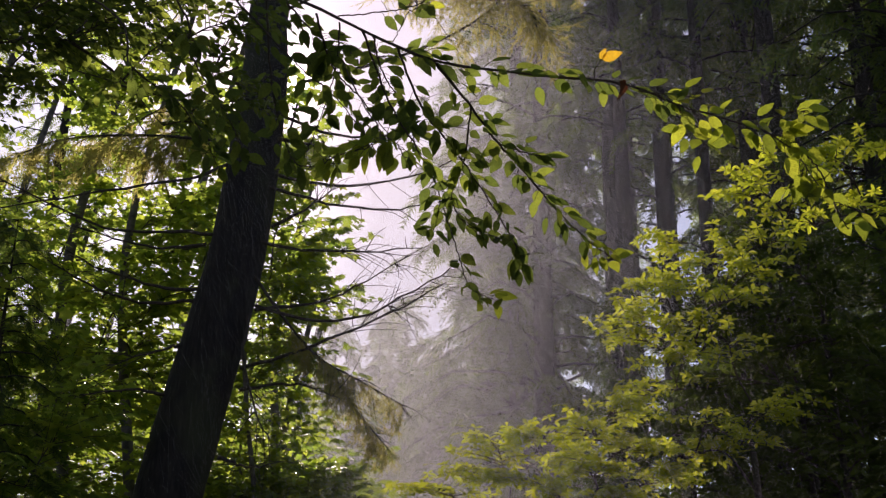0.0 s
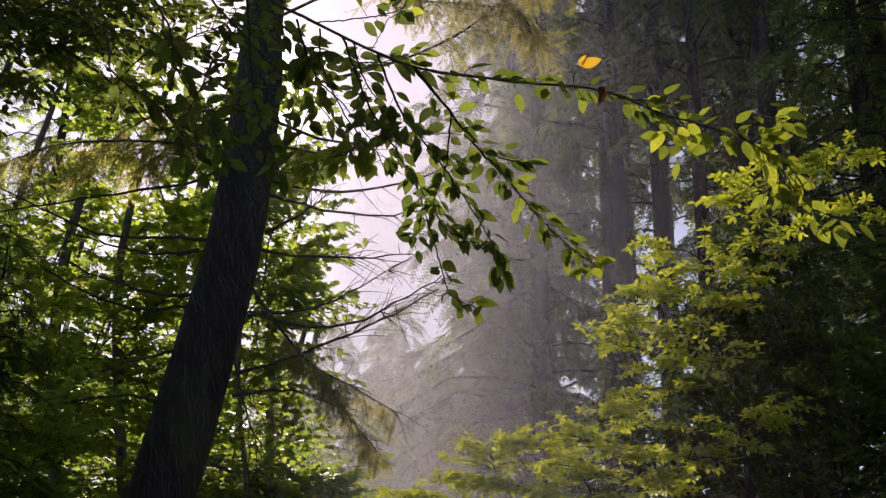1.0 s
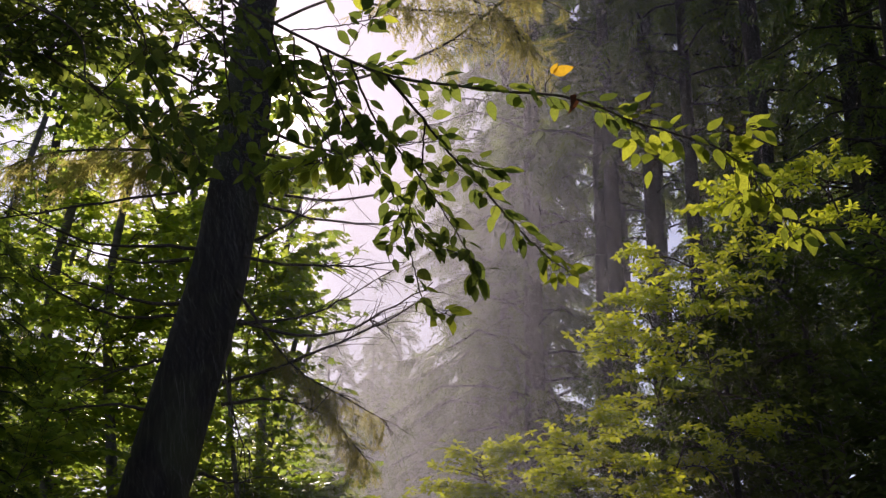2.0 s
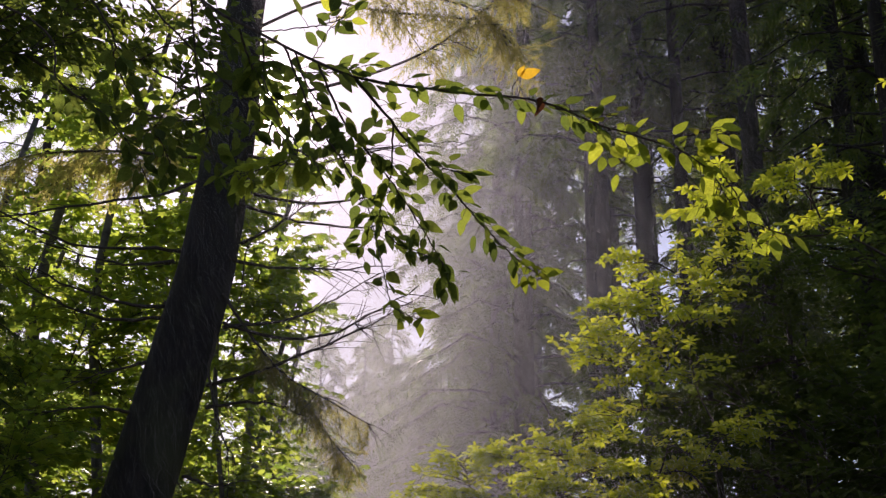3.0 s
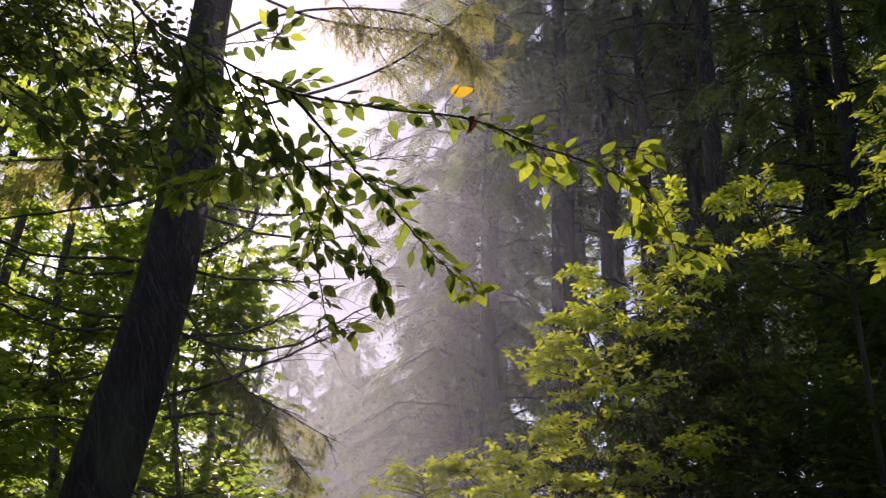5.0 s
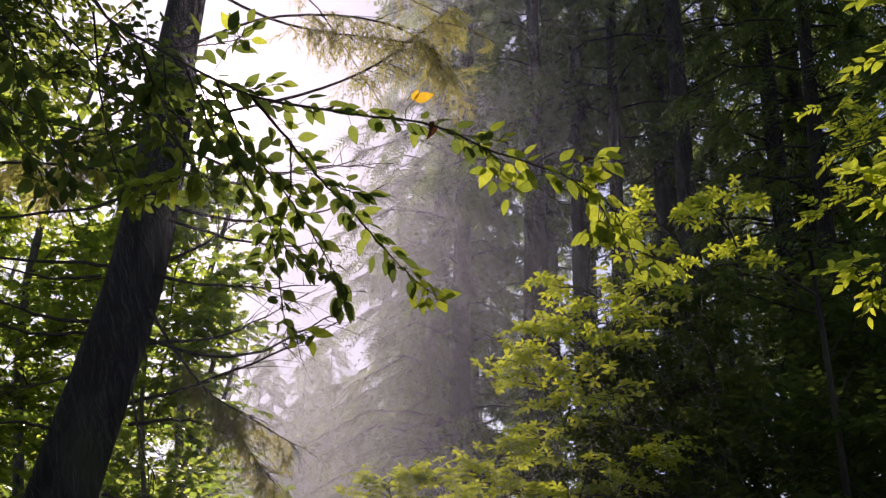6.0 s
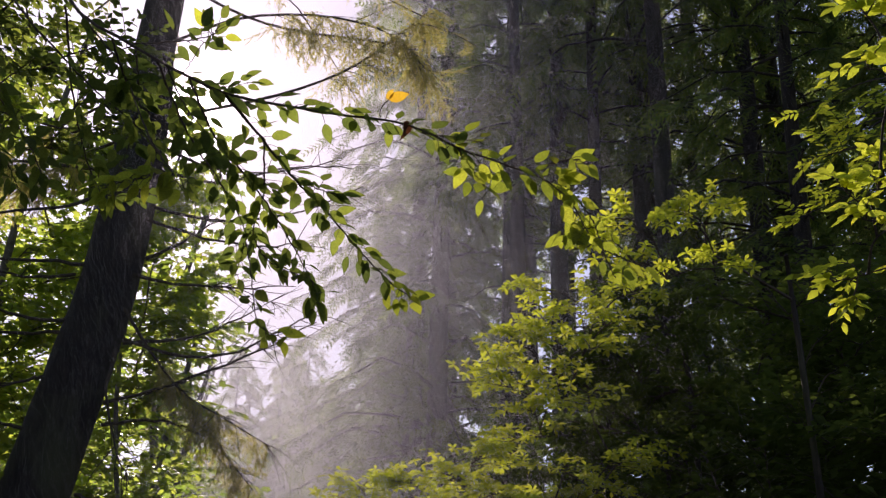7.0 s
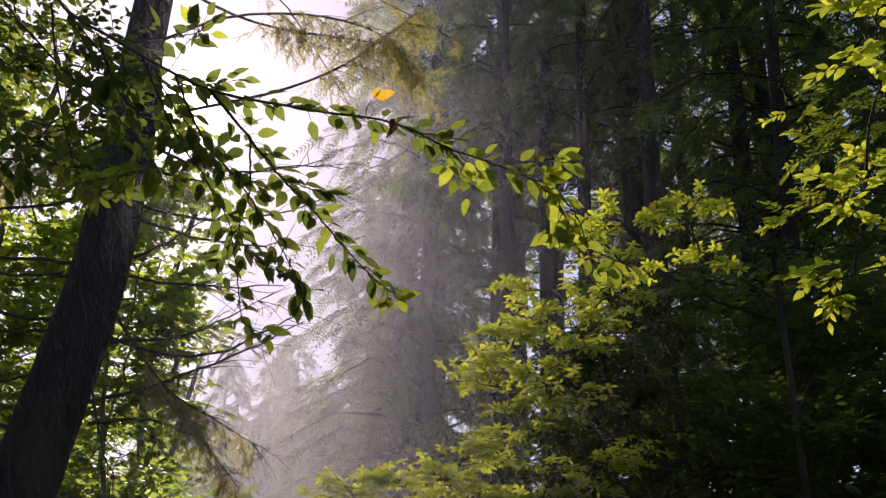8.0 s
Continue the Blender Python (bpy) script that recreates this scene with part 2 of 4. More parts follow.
def palm(lobes=5, depth=0.45, fine=True):
    """A lobed maple leaf, stalk at the origin, pointing along x."""
    v, f = [(0.32, 0, 0.03)], []
    steps = 4 if fine else 2
    n = lobes * steps
    for k in range(n + 1):
        a = -2.5 + 5.0 * k / n
        s = k % steps * (4 // steps)
        r = {0: 1 - depth, 1: 0.78, 2: 1.0, 3: 0.78}[s] * (0.62 - 0.09 * abs(a))
        v.append((0.32 + r * math.cos(a), r * math.sin(a), -0.10 * r - 0.05 * (s == 2)))
    v.append((0, 0, 0))
    n1 = len(v)
    f = [(0, k, k + 1) for k in range(1, n1 - 2)] + [(0, n1 - 2, n1 - 1), (0, n1 - 1, 1)]
    return np.array(v, float), np.array(f)


def scatter(shape, pos, along, up, size):
    """Copies of a leaf shape at many places, as one array."""
    v, f = shape
    x = unit(along)
    y = unit(np.cross(up, x))
    z = np.cross(x, y)
    r = np.stack([x, y, z], 1) * np.asarray(size)[:, None, None]
    out = np.einsum("vk,nkj->nvj", v, r) + pos[:, None]
    k = (np.arange(len(pos)) * len(v))[:, None, None]
    return out.reshape(-1, 3), (f[None] + k).reshape(-1, 3)


OVAL_LOW, OVAL, OVAL_FINE = blade(3, oval), blade(4, oval), blade(11, oval, teeth=0.05)
LANCE = blade(5, lance)
SPOON, SPOON_FINE = blade(4, spoon, fold=0.2, curl=0.2), blade(8, spoon, fold=0.2, curl=0.2)
MAPLE_LOW = (np.array([(0.35, 0, 0.03), (0, 0, 0), (0.22, 0.42, -0.05), (0.5, 0.15, 0), (0.95, 0, -0.1), (0.5, -0.15, 0), (0.22, -0.42, -0.05)]),
             np.array([(0, 1, 2), (0, 2, 3), (0, 3, 4), (0, 4, 5), (0, 5, 6), (0, 6, 1)])[:, ::-1])
MAPLE, MAPLE_FINE = palm(depth=0.4, fine=False), palm()


def leaf_objects(name, shape, mat, parent, pos, along, up, size):
    """Single leaves as parts that share one mesh."""
    me = mesh_of(name, *shape, mat)
    x = unit(along)
    y = unit(np.cross(up, x))
    z = np.cross(x, y)
    for k in range(len(pos)):
        ob = new(name, me)
        ob.parent = parent
        m = Matrix(np.column_stack([x[k] * size[k], y[k] * size[k], z[k] * size[k], pos[k]]).tolist()).to_4x4()
        ob.matrix_basis = Matrix([*[[*r] for r in m[:3]], [0, 0, 0, 1]])


def spray(rnd, base, tip, count, droop=0.25, flat=0.35):
    """Leaves set alternately on a twig: places, ways, upper sides."""
    line = smooth_line([base, (np.array(base) + tip) / 2 + [0, 0, 0.04], tip], 6)
    u = np.linspace(0.12, 1.0, count)
    pos = np.stack([np.interp(u, np.linspace(0, 1, 6), line[:, k]) for k in range(3)], 1)
    t = unit(np.array(tip) - base)
    side = unit(np.cross(t, [0, 0, 1.0]))
    sgn = np.where(np.arange(count) % 2, 1.0, -1.0)[:, None]
    along = t * 0.75 + side * sgn * (0.9 - 0.6 * u[:, None] ** 3) + rnd.normal(0, 0.22, (count, 3)) + [0, 0, -droop]
    up = np.array([0, 0.3, 1.0]) + rnd.normal(0, flat, (count, 3))
    return line, pos, along, up


def whorls(rnd, base, tip, count, droop=0.1, flat=0.3):
    """Leaves in rosettes at the nodes of a twig, each rosette tipped towards the light."""
    line = smooth_line([base, (np.array(base) + tip) / 2 + [0, 0, 0.02], tip], 6)
    nodes = max(2, count // 5)
    node = np.minimum(np.arange(count) * nodes // count, nodes - 1)
    u = (1.0 - 0.3 * (nodes - 1 - np.arange(nodes)))[node].clip(0.15, 1)
    pos = np.stack([np.interp(u, np.linspace(0, 1, 6), line[:, k]) for k in range(3)], 1)
    face = unit(np.array([0.0, 0.28, 1.0]) + rnd.normal(0, flat, (nodes, 3)))[node]
    t = unit(np.array(tip) - base)
    a = unit(t - face * (face @ t)[:, None])
    b = np.cross(face, a)
    ang = (np.arange(count) * 2.51 + rnd.normal(0, 0.3, count))[:, None]
    along = a * (np.cos(ang) + 0.35) + b * np.sin(ang) + face * 0.15 + rnd.normal(0, 0.1, (count, 3)) + [0, 0, -droop]
    return line, pos, along, face + rnd.normal(0, 0.18, (count, 3))


def crown_of(rnd, limbs, sprays, per_spray, reach, start=0.3, droop=0.25, flat=0.35, lift=0.0, level=0.45, setting=spray):
    """Twigs and leaves along limbs: wood chunks, places, ways, upper sides."""
    wood, ps, al, ups = [], [], [], []
    for line in limbs:
        line = smooth_line(line, 14)
        d = unit(line[-1] - line[0])
        side = unit(np.cross(d, [0, 0, 1.0]))
        for k in range(sprays):
            u = start + (1 - start) * (k + rnd.random()) / sprays
            b = np.array([np.interp(u, np.linspace(0, 1, 14), line[:, c]) for c in range(3)])
            s = (1 if k % 2 else -1) * (0.8 if u < 0.93 else 0.2)
            way = unit((d * 0.8 + side * s + rnd.normal(0, 0.3, 3)) * [1.0, 1.0, level] + np.array([0, 0, lift]))
            tip = b + way * reach * (0.6 + 0.7 * rnd.random()) * (1.15 - 0.5 * u)
            tl, p, a, n = setting(rnd, b, tip, per_spray, droop, flat)
            wood.append(tube(tl[::2], 0.004, 0.0015, 3))
            ps.append(p), al.append(a), ups.append(n)
    return wood, np.concatenate(ps), np.concatenate(al), np.concatenate(ups)


def split_near(pos, keep, key):
    """Which leaves stand singly: the first ones by the key, and the rest."""
    order = np.argsort(key)
    return order[:keep], order[keep:]


def broadleaf(name, label, trunk, r0, limbs, shape, fine, leaf_mat, size, rnd, sprays=10, per_spray=12, reach=0.6, start=0.3,
              droop=0.25, flat=0.35, lift=0.0, single=0, leaf_name="leaf", bark_mat=None, group="", limb_r=0.02, category="tree", setting=spray, level=0.45):
    """A leafy tree or shrub: trunk, limbs with twigs, a crown of joined leaves and single leaves nearest the path."""
    bark_mat = bark_mat or (BARK_FAR if category == "shrub" else BARK_SMOOTH)
    ob = new(name)
    tagged(ob, label, category, group)
    tl = smooth_line(trunk, 16)
    part("trunk", mesh_of("trunk", *tube(tl, r0, r0 * 0.35, 10, 0.03, rnd), bark_mat), ob, smooth=True)
    # each limb springs from the nearest older wood
    lines, bones = [], tl[4:]
    for pts in sorted(limbs, key=lambda p: np.linalg.norm(np.array(p[-1])[:2] - tl[8][:2])):
        end = np.array(pts[-1])
        reach_to = np.linalg.norm(bones - end, axis=1) + np.maximum(0, bones[:, 2] - end[2] + 0.1) * 1.5
        a = bones[np.argmin(np.where(reach_to < 0.25, 9.0, reach_to))]
        span = np.linalg.norm(end - a)
        mid = (a + end) / 2 + [0, 0, 0.1 * span] + rnd.normal(0, 0.06 * span, 3)
        line = smooth_line([a, mid, end], 12)
        bones = np.vstack([bones, line[2:]])
        lines.append([a, mid, end])
        part("limb", mesh_of("limb", *tube(line, min(limb_r, 0.004 + 0.008 * span), 0.0025, 5, 0.04, rnd), TWIG), ob, smooth=True)
    tw, pos, al, up = crown_of(rnd, lines, sprays, per_spray, reach, start, droop, flat, lift, level, setting)
    part("twigwork", mesh_of("twigwork", *join(tw), TWIG), ob, kind="stuff")
    sz = size * rnd.uniform(0.65, 1.15, len(pos))
    near, rest = split_near(pos, single, pos[:, 1] + 0.3 * np.abs(pos[:, 0]))
    crown = part("crown", mesh_of("crown", *scatter(shape, pos[rest], al[rest], up[rest], sz[rest]), leaf_mat), ob, kind="stuff")
    if single:
        leaf_objects(leaf_name, fine, leaf_mat, crown, pos[near], al[near], up[near], sz[near])
    return ob


def sprig_shape(rnd, pairs, needle, width, hang, fine=0):
    """A flat conifer spray of unit length: side twigs, each a thin blade or (fine) a row of needles."""
    v, f = [], []

    def blade3(a, d, w):
        s = np.cross(d, [0.2, 0.1, 1.0])
        s = s / np.linalg.norm(s) * w
        k = len(v)
        v.extend([a - s, a + s, a + d])
        f.append((k, k + 1, k + 2))

    blade3(np.array([0.0, 0, 0]), np.array([1.0, 0, -hang]), width * 0.5)
    for k in range(pairs):
        u = 0.06 + 0.9 * k / pairs
        for sg in (-1, 1):
            ln = needle * (1.0 - 0.75 * u) * rnd.uniform(0.7, 1.2)
            a = np.array([u, 0, -hang * u * u])
            d = np.array([0.65, sg * 0.75, -hang * rnd.uniform(0.2, 1.3)])
            d = d / np.linalg.norm(d) * ln
            if fine == 0:
                blade3(a, d, width * rnd.uniform(0.7, 1.3))
            else:
                blade3(a, d, width * 0.4)
                m = max(3, int(fine * ln / needle))
                for j in range(m):
                    for s2 in (-1, 1):
                        w = np.array([0.5 * d[0] - s2 * d[1], 0.5 * d[1] + s2 * d[0], -0.25 * ln])
                        w = w / np.linalg.norm(w) * 0.055 * rnd.uniform(0.7, 1.2)
                        blade3(a + d * (j + 0.3) / m, w, width * 0.33)
    return np.array(v), np.array(f)


def pendant_shape(rnd, pairs):
    """A hanging conifer twig of unit length: its needles along a drooping axis, and a few short side twigs."""
    v, f = [], []

    def sliver(a, d, w):
        s = np.cross(d, rnd.normal(size=3))
        s = s / np.linalg.norm(s) * w
        k = len(v)
        v.extend([a - s, a + s, a + d])
        f.append((k, k + 1, k + 2))

    def axis(u):
        return np.array([0.75 * u - 0.2 * u * u, 0.0, -0.15 * u - 0.55 * u * u])

    twigs = [(axis, 0.0, pairs)]
    for k in range(5):
        u0, sg, ln = 0.2 + 0.14 * k, (-1 if k % 2 else 1), 0.34 - 0.045 * k
        o = axis(u0)
        twigs.append((lambda u, o=o, sg=sg, ln=ln: o + ln * np.array([0.55 * u, sg * 0.6 * u, -0.3 * u - 0.4 * u * u]), 0.0, pairs // 3))
    for line, _, n in twigs:
        for k in range(4):
            sliver(line(k / 4), line((k + 1) / 4) - line(k / 4), 0.009)
        for k in range(n):
            u = (k + 0.5) / n
            d = line(u + 0.02) - line(u)
            d = d / np.linalg.norm(d)
            for sg in (-1, 1):
                w = d * 0.7 + sg * np.array([-d[1], d[0], 0.0]) * 0.9 + np.array([0, sg * 0.5, 0]) * (abs(d[1]) < 0.2) + rnd.normal(0, 0.2, 3)
                sliver(line(u), w / np.linalg.norm(w) * 0.06 * rnd.uniform(0.7, 1.2), 0.0075)
    return np.array(v), np.array(f)


SR = np.random.default_rng(5)
SPRIG_FAR = [sprig_shape(SR, 8, 0.36, 0.034, 0.45) for _ in range(3)]
SPRIG_NEAR = [pendant_shape(SR, 26) for _ in range(4)]


def conifer_meshes(rnd, height, base, spread, r0, branches, sprigs, sprig_len, dead=14, lean=0.0, bare=0.15):
    """Trunk, limbs and needles of a tall conifer that stands at the origin."""
    top = np.array([lean * height, 0, height])
    tl = smooth_line([(0, 0, -0.3), (lean * height * 0.3, 0.05, height * 0.35), (lean * height * 0.7, -0.04, height * 0.7), top], 14)
    trunk = tube(tl, r0, 0.006, 9, 0.02, rnd, power=0.8)
    wood, chunks = [], []
    for k in range(branches + dead):
        alive = k >= dead
        if alive:
            u = (k - dead + rnd.random()) / branches
            h = base + (height - base) * u ** 0.9
            ln = spread * (1 - u) ** 0.7 * rnd.uniform(0.65, 1.15) + 0.18
        else:
            h, ln = rnd.uniform(1.5, base + 1.5), spread * rnd.uniform(0.2, 0.6)
        az = k * 2.39996 + rnd.normal(0, 0.3)
        a = np.array([np.interp(h, tl[:, 2], tl[:, 0]), np.interp(h, tl[:, 2], tl[:, 1]), h])
        out = np.array([math.cos(az), math.sin(az), 0])
        line = smooth_line([a, a + out * ln * 0.5 + [0, 0, 0.08 * ln], a + out * ln * 0.85 + [0, 0, -0.12 * ln], a + out * ln + [0, 0, -0.2 * ln]], 6)
        wood.append(tube(line, 0.012 + 0.008 * ln, 0.004, 4))
        if not alive:
            continue
        m = max(7, int(sprigs * ln / spread))
        u = bare + (1 - bare) * rnd.random(m)
        pos = np.stack([np.interp(u, np.linspace(0, 1, 6), line[:, c]) for c in range(3)], 1)
        side = np.array([-out[1], out[0], 0])
        sg = rnd.choice([-1.0, 1.0], m)[:, None]
        al = out * 0.6 + side * sg * rnd.uniform(0.2, 1.1, (m, 1)) + np.array([0, 0, -0.45]) + rnd.normal(0, 0.15, (m, 3))
        up = np.array([0, 0, 1.0]) + rnd.normal(0, 0.35, (m, 3))
        chunks.append(scatter(SPRIG_FAR[k % 3], pos, al, up, sprig_len * rnd.uniform(0.6, 1.25, m)))
    return trunk, join(wood), join(chunks)


def conifer(name, label, rnd, *args, group="", **kw):
    t, w, c = conifer_meshes(rnd, *args, **kw)
    ob = new(name)
    tagged(ob, label, "tree", group)
    part("trunk", mesh_of("trunk", *t, BARK_FAR), ob, smooth=True)
    part("branchwork", mesh_of("branchwork", *w, BARK_FAR), ob, kind="stuff")
    part("crown", mesh_of("crown", *c, NEEDLE_FAR), ob, kind="stuff")
    return ob


# ---- ground ----
def ground_height(x, y):
    return 0.25 * noise.noise((x * 0.12, y * 0.12, 0.3)) + 0.05 * noise.noise((x * 0.9, y * 0.9, 2.0))


def make_ground():
    n = 120
    u = np.linspace(-1, 1, n)
    g = np.sign(u) * (np.abs(u) ** 3 * 900 + np.abs(u) * 28)
    v = np.array([(x, y + 8, ground_height(x, y + 8) - 0.1) for y in g for x in g])
    i, j = np.meshgrid(np.arange(n - 1), np.arange(n - 1), indexing="ij")
    a = (i * n + j).ravel()
    f = np.concatenate([np.stack([a, a + 1, a + n + 1], 1), np.stack([a, a + n + 1, a + n], 1)])
    ob = new("ground", mesh_of("ground", v, f, FLOOR))
    ob.data.polygons.foreach_set("use_smooth", [True] * len(f))
    tagged(ob, "brown forest floor with moss and old needles", "ground", kind="structure")


make_ground()


# ---- leaning conifer ----
def needle_branch(rnd, line, count, length, start=0.35, fall=0.5):
    """Needle sprays along a limb: one array."""
    line = smooth_line(line, 12)
    u = start + (1 - start) * rnd.random(count)
    pos = np.stack([np.interp(u, np.linspace(0, 1, 12), line[:, c]) for c in range(3)], 1)
    d = unit(line[-1] - line[0])
    side = unit(np.cross(d, [0, 0, 1.0]))
    al = d * 0.7 + side * rnd.choice([-1.0, 1.0], count)[:, None] * rnd.uniform(0.1, 0.9, (count, 1)) + np.array([0, 0, -fall * 0.4]) + rnd.normal(0, 0.42, (count, 3))
    up = np.array([0, 0, 1.0]) + rnd.normal(0, 0.4, (count, 3))
    size = length * rnd.uniform(0.6, 1.2, count)
    return join([scatter(SPRIG_NEAR[k], pos[k::4], al[k::4], up[k::4], size[k::4]) for k in range(4)])


def leaning_conifer():
    rnd = np.random.default_rng(11)
    ob = new("leaning_conifer")
    tagged(ob, "dark leaning conifer with bare lower limbs, rooted in the forest floor", "tree")
    trunk = [(-2.95, 9.2, -0.2), (-2.41, 9.20, 3.04), (-2.02, 9.20, 5.15), (-1.90, 9.20, 6.84), (-1.90, 9.20, 7.77), (-1.75, 9.2, 10.5), (-1.7, 9.25, 14.0), (-1.7, 9.2, 18.0)]
    line = smooth_line(trunk, 60)
    v, f = tube(line, 0.31, 0.05, 20, 0.012, rnd, power=0.8)
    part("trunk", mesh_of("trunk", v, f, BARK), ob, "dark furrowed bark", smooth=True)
    # limbs: bare ones, then those with needles at their ends
    bare = [
        [(-1.78, 9.10, 5.23), (-1.37, 8.90, 5.08), (-0.88, 8.80, 5.03), (-0.37, 8.70, 5.03)],
        [(-1.80, 9.10, 4.64), (-1.33, 8.90, 4.46), (-0.84, 8.70, 4.43), (-0.42, 8.50, 4.58), (-0.11, 8.40, 4.74)],
        [(-1.88, 9.10, 4.10), (-1.41, 8.90, 4.17), (-0.93, 8.70, 4.31), (-0.51, 8.50, 4.44), (-0.15, 8.40, 4.62)],
        [(-1.82, 9.20, 4.66), (-1.40, 9.30, 4.72), (-1.03, 9.40, 4.90), (-0.54, 9.50, 5.25)],
        [(-1.74, 9.20, 5.42), (-1.42, 9.20, 5.59), (-1.19, 9.30, 5.85)],
        [(-1.74, 9.10, 5.76), (-1.31, 9.00, 5.58), (-0.70, 8.80, 5.41), (-0.31, 8.70, 5.43)],
        [(-1.74, 9.20, 5.92), (-1.15, 9.20, 5.81), (-0.44, 9.10, 5.88), (0.11, 9.00, 6.11)],
        [(-2.15, 9.10, 5.98), (-2.36, 8.60, 5.60), (-2.76, 8.00, 5.24), (-3.12, 7.60, 4.96), (-3.50, 7.20, 4.70)],
        [(-2.20, 9.10, 5.30), (-2.52, 8.80, 5.20), (-2.90, 8.50, 5.09), (-3.32, 8.20, 5.20), (-3.82, 8.00, 5.40)],
        [(-2.27, 9.10, 5.21), (-2.53, 8.90, 5.09), (-2.78, 8.60, 5.02), (-3.15, 8.30, 5.05)],
        [(-2.29, 9.10, 4.78), (-2.61, 8.80, 4.72), (-2.93, 8.60, 4.77), (-3.25, 8.40, 4.89)],
        [(-2.32, 9.10, 4.68), (-2.77, 8.90, 4.61), (-3.19, 8.70, 4.73), (-3.53, 8.50, 4.93)],
        [(-2.39, 9.10, 4.30), (-2.50, 8.80, 4.16), (-2.80, 8.50, 3.94)],
        [(-2.45, 9.10, 3.86), (-2.70, 8.80, 3.83), (-3.04, 8.40, 3.68)],
        [(-2.16, 9.10, 6.55), (-2.54, 8.80, 6.46), (-2.93, 8.40, 6.39), (-3.42, 8.00, 6.38)],
        [(-2.12, 9.20, 6.84), (-2.66, 9.20, 7.15), (-3.27, 9.30, 7.58)],
        [(-1.85, 9.10, 4.55), (-1.82, 8.90, 4.10), (-1.68, 8.80, 3.70), (-1.50, 8.70, 3.37)],
        [(-1.87, 9.10, 3.91), (-1.41, 9.00, 3.94), (-1.02, 8.90, 3.80)],
        [(-2.01, 9.10, 3.35), (-1.75, 8.90, 3.25), (-1.50, 8.80, 3.22)],
        [(-1.74, 9.10, 6.50), (-1.25, 9.00, 6.24), (-0.63, 8.90, 6.17), (-0.13, 8.80, 6.25)],
        [(-1.72, 9.10, 6.24), (-1.18, 9.30, 6.24), (-0.58, 9.50, 6.53), (0.01, 9.60, 6.61)],
    ]
    for k, pts in enumerate(bare):
        ln = smooth_line(pts, 14) + rnd.normal(0, 0.006, (14, 3))
        limb = part("limb", mesh_of("limb", *tube(ln, 0.017, 0.004, 6, 0.05, rnd), TWIG), ob, smooth=True)
        for q in range(15 if k < 4 else 8):
            a = ln[rnd.integers(6, 13)]
            d = unit(unit(ln[-1] - ln[0]) + rnd.normal(0, 0.55, 3)) * rnd.uniform(0.15, 0.5)
            twig = tube(smooth_line([a, a + d * 0.5 + rnd.normal(0, 0.02, 3), a + d + [0, 0, -0.04]], 5), 0.0045, 0.0015, 4)
            part("twig", mesh_of("twig", *twig, TWIG), limb)
    leafy = [
        ([(-1.82, 9.10, 4.91), (-1.54, 9.00, 4.52), (-1.22, 8.90, 4.15), (-0.89, 8.90, 3.96), (-0.49, 8.87, 3.73)], 100, 0.34, 0.3),
        ([(-1.23, 8.95, 4.17), (-1.04, 9.00, 3.94), (-0.86, 9.20, 3.71), (-0.62, 9.30, 3.45)], 90, 0.34, 0.15),
        ([(-1.88, 9.20, 7.58), (-1.10, 8.90, 7.75), (-0.25, 8.60, 7.61), (0.36, 8.40, 7.29), (0.64, 8.34, 6.85)], 80, 0.5, 0.35),
        ([(-1.49, 9.00, 6.76), (-0.62, 8.70, 6.84), (-0.03, 8.50, 7.01), (0.40, 8.40, 7.33), (0.64, 8.30, 7.51)], 60, 0.45, 0.4),
        ([(-1.82, 9.20, 8.37), (-1.15, 9.00, 7.88), (-0.58, 8.80, 7.58), (0.15, 8.60, 7.37), (0.46, 8.50, 7.22), (0.69, 8.40, 6.77)], 60, 0.45, 0.3),
        ([(-2.16, 9.20, 7.03), (-2.73, 9.60, 6.95), (-3.44, 10.00, 6.78), (-3.96, 10.20, 6.38)], 70, 0.45, 0.2),
        ([(-2.15, 9.20, 6.55), (-2.66, 9.50, 6.47), (-3.21, 9.80, 6.25)], 60, 0.45, 0.2),
        ([(-2.21, 9.20, 6.26), (-3.11, 9.40, 6.42), (-3.94, 9.60, 6.46), (-4.49, 9.70, 6.26)], 90, 0.5, 0.2),
    ]
    for pts, count, size, start in leafy:
        wood = [tube(smooth_line(pts, 14), 0.016, 0.004, 6, 0.05, rnd)]
        limb = part("limb", mesh_of("limb", *join(wood), TWIG), ob, smooth=True)
        ln = smooth_line(pts, 30)
        for q in range(24):
            a = ln[rnd.integers(int(30 * start), 30)]
            d = unit(unit(ln[-1] - ln[0]) * [0.7, 0.7, 0.3] + rnd.normal(0, 0.35, 3) + [0, 0, -0.55]) * size * rnd.uniform(0.5, 1.1)
            part("twig", mesh_of("twig", *tube(smooth_line([a, a + d * 0.5 + [0, 0, 0.02], a + d], 5), 0.004, 0.0012, 4), TWIG), limb)
        part("needles", mesh_of("needles", *needle_branch(rnd, pts, count, size, start, 1.1), NEEDLE), limb, "yellow-green drooping needles", kind="stuff")
    # the upper crown
    wood, chunks = [], []
    for k in range(46):
        h = 8.2 + 9.5 * (k / 46)
        a = np.array([-1.75, 9.2, h])
        az = k * 2.4
        ln = 2.6 * (1 - k / 50) + 0.3
        out = np.array([math.cos(az), math.sin(az), 0])
        pts = [a, a + out * ln * 0.5 + [0, 0, 0.1 * ln], a + out * ln + [0, 0, -0.15 * ln]]
        wood.append(tube(smooth_line(pts, 6), 0.02, 0.004, 4))
        chunks.append(needle_branch(rnd, pts, 14, 0.4, 0.4))
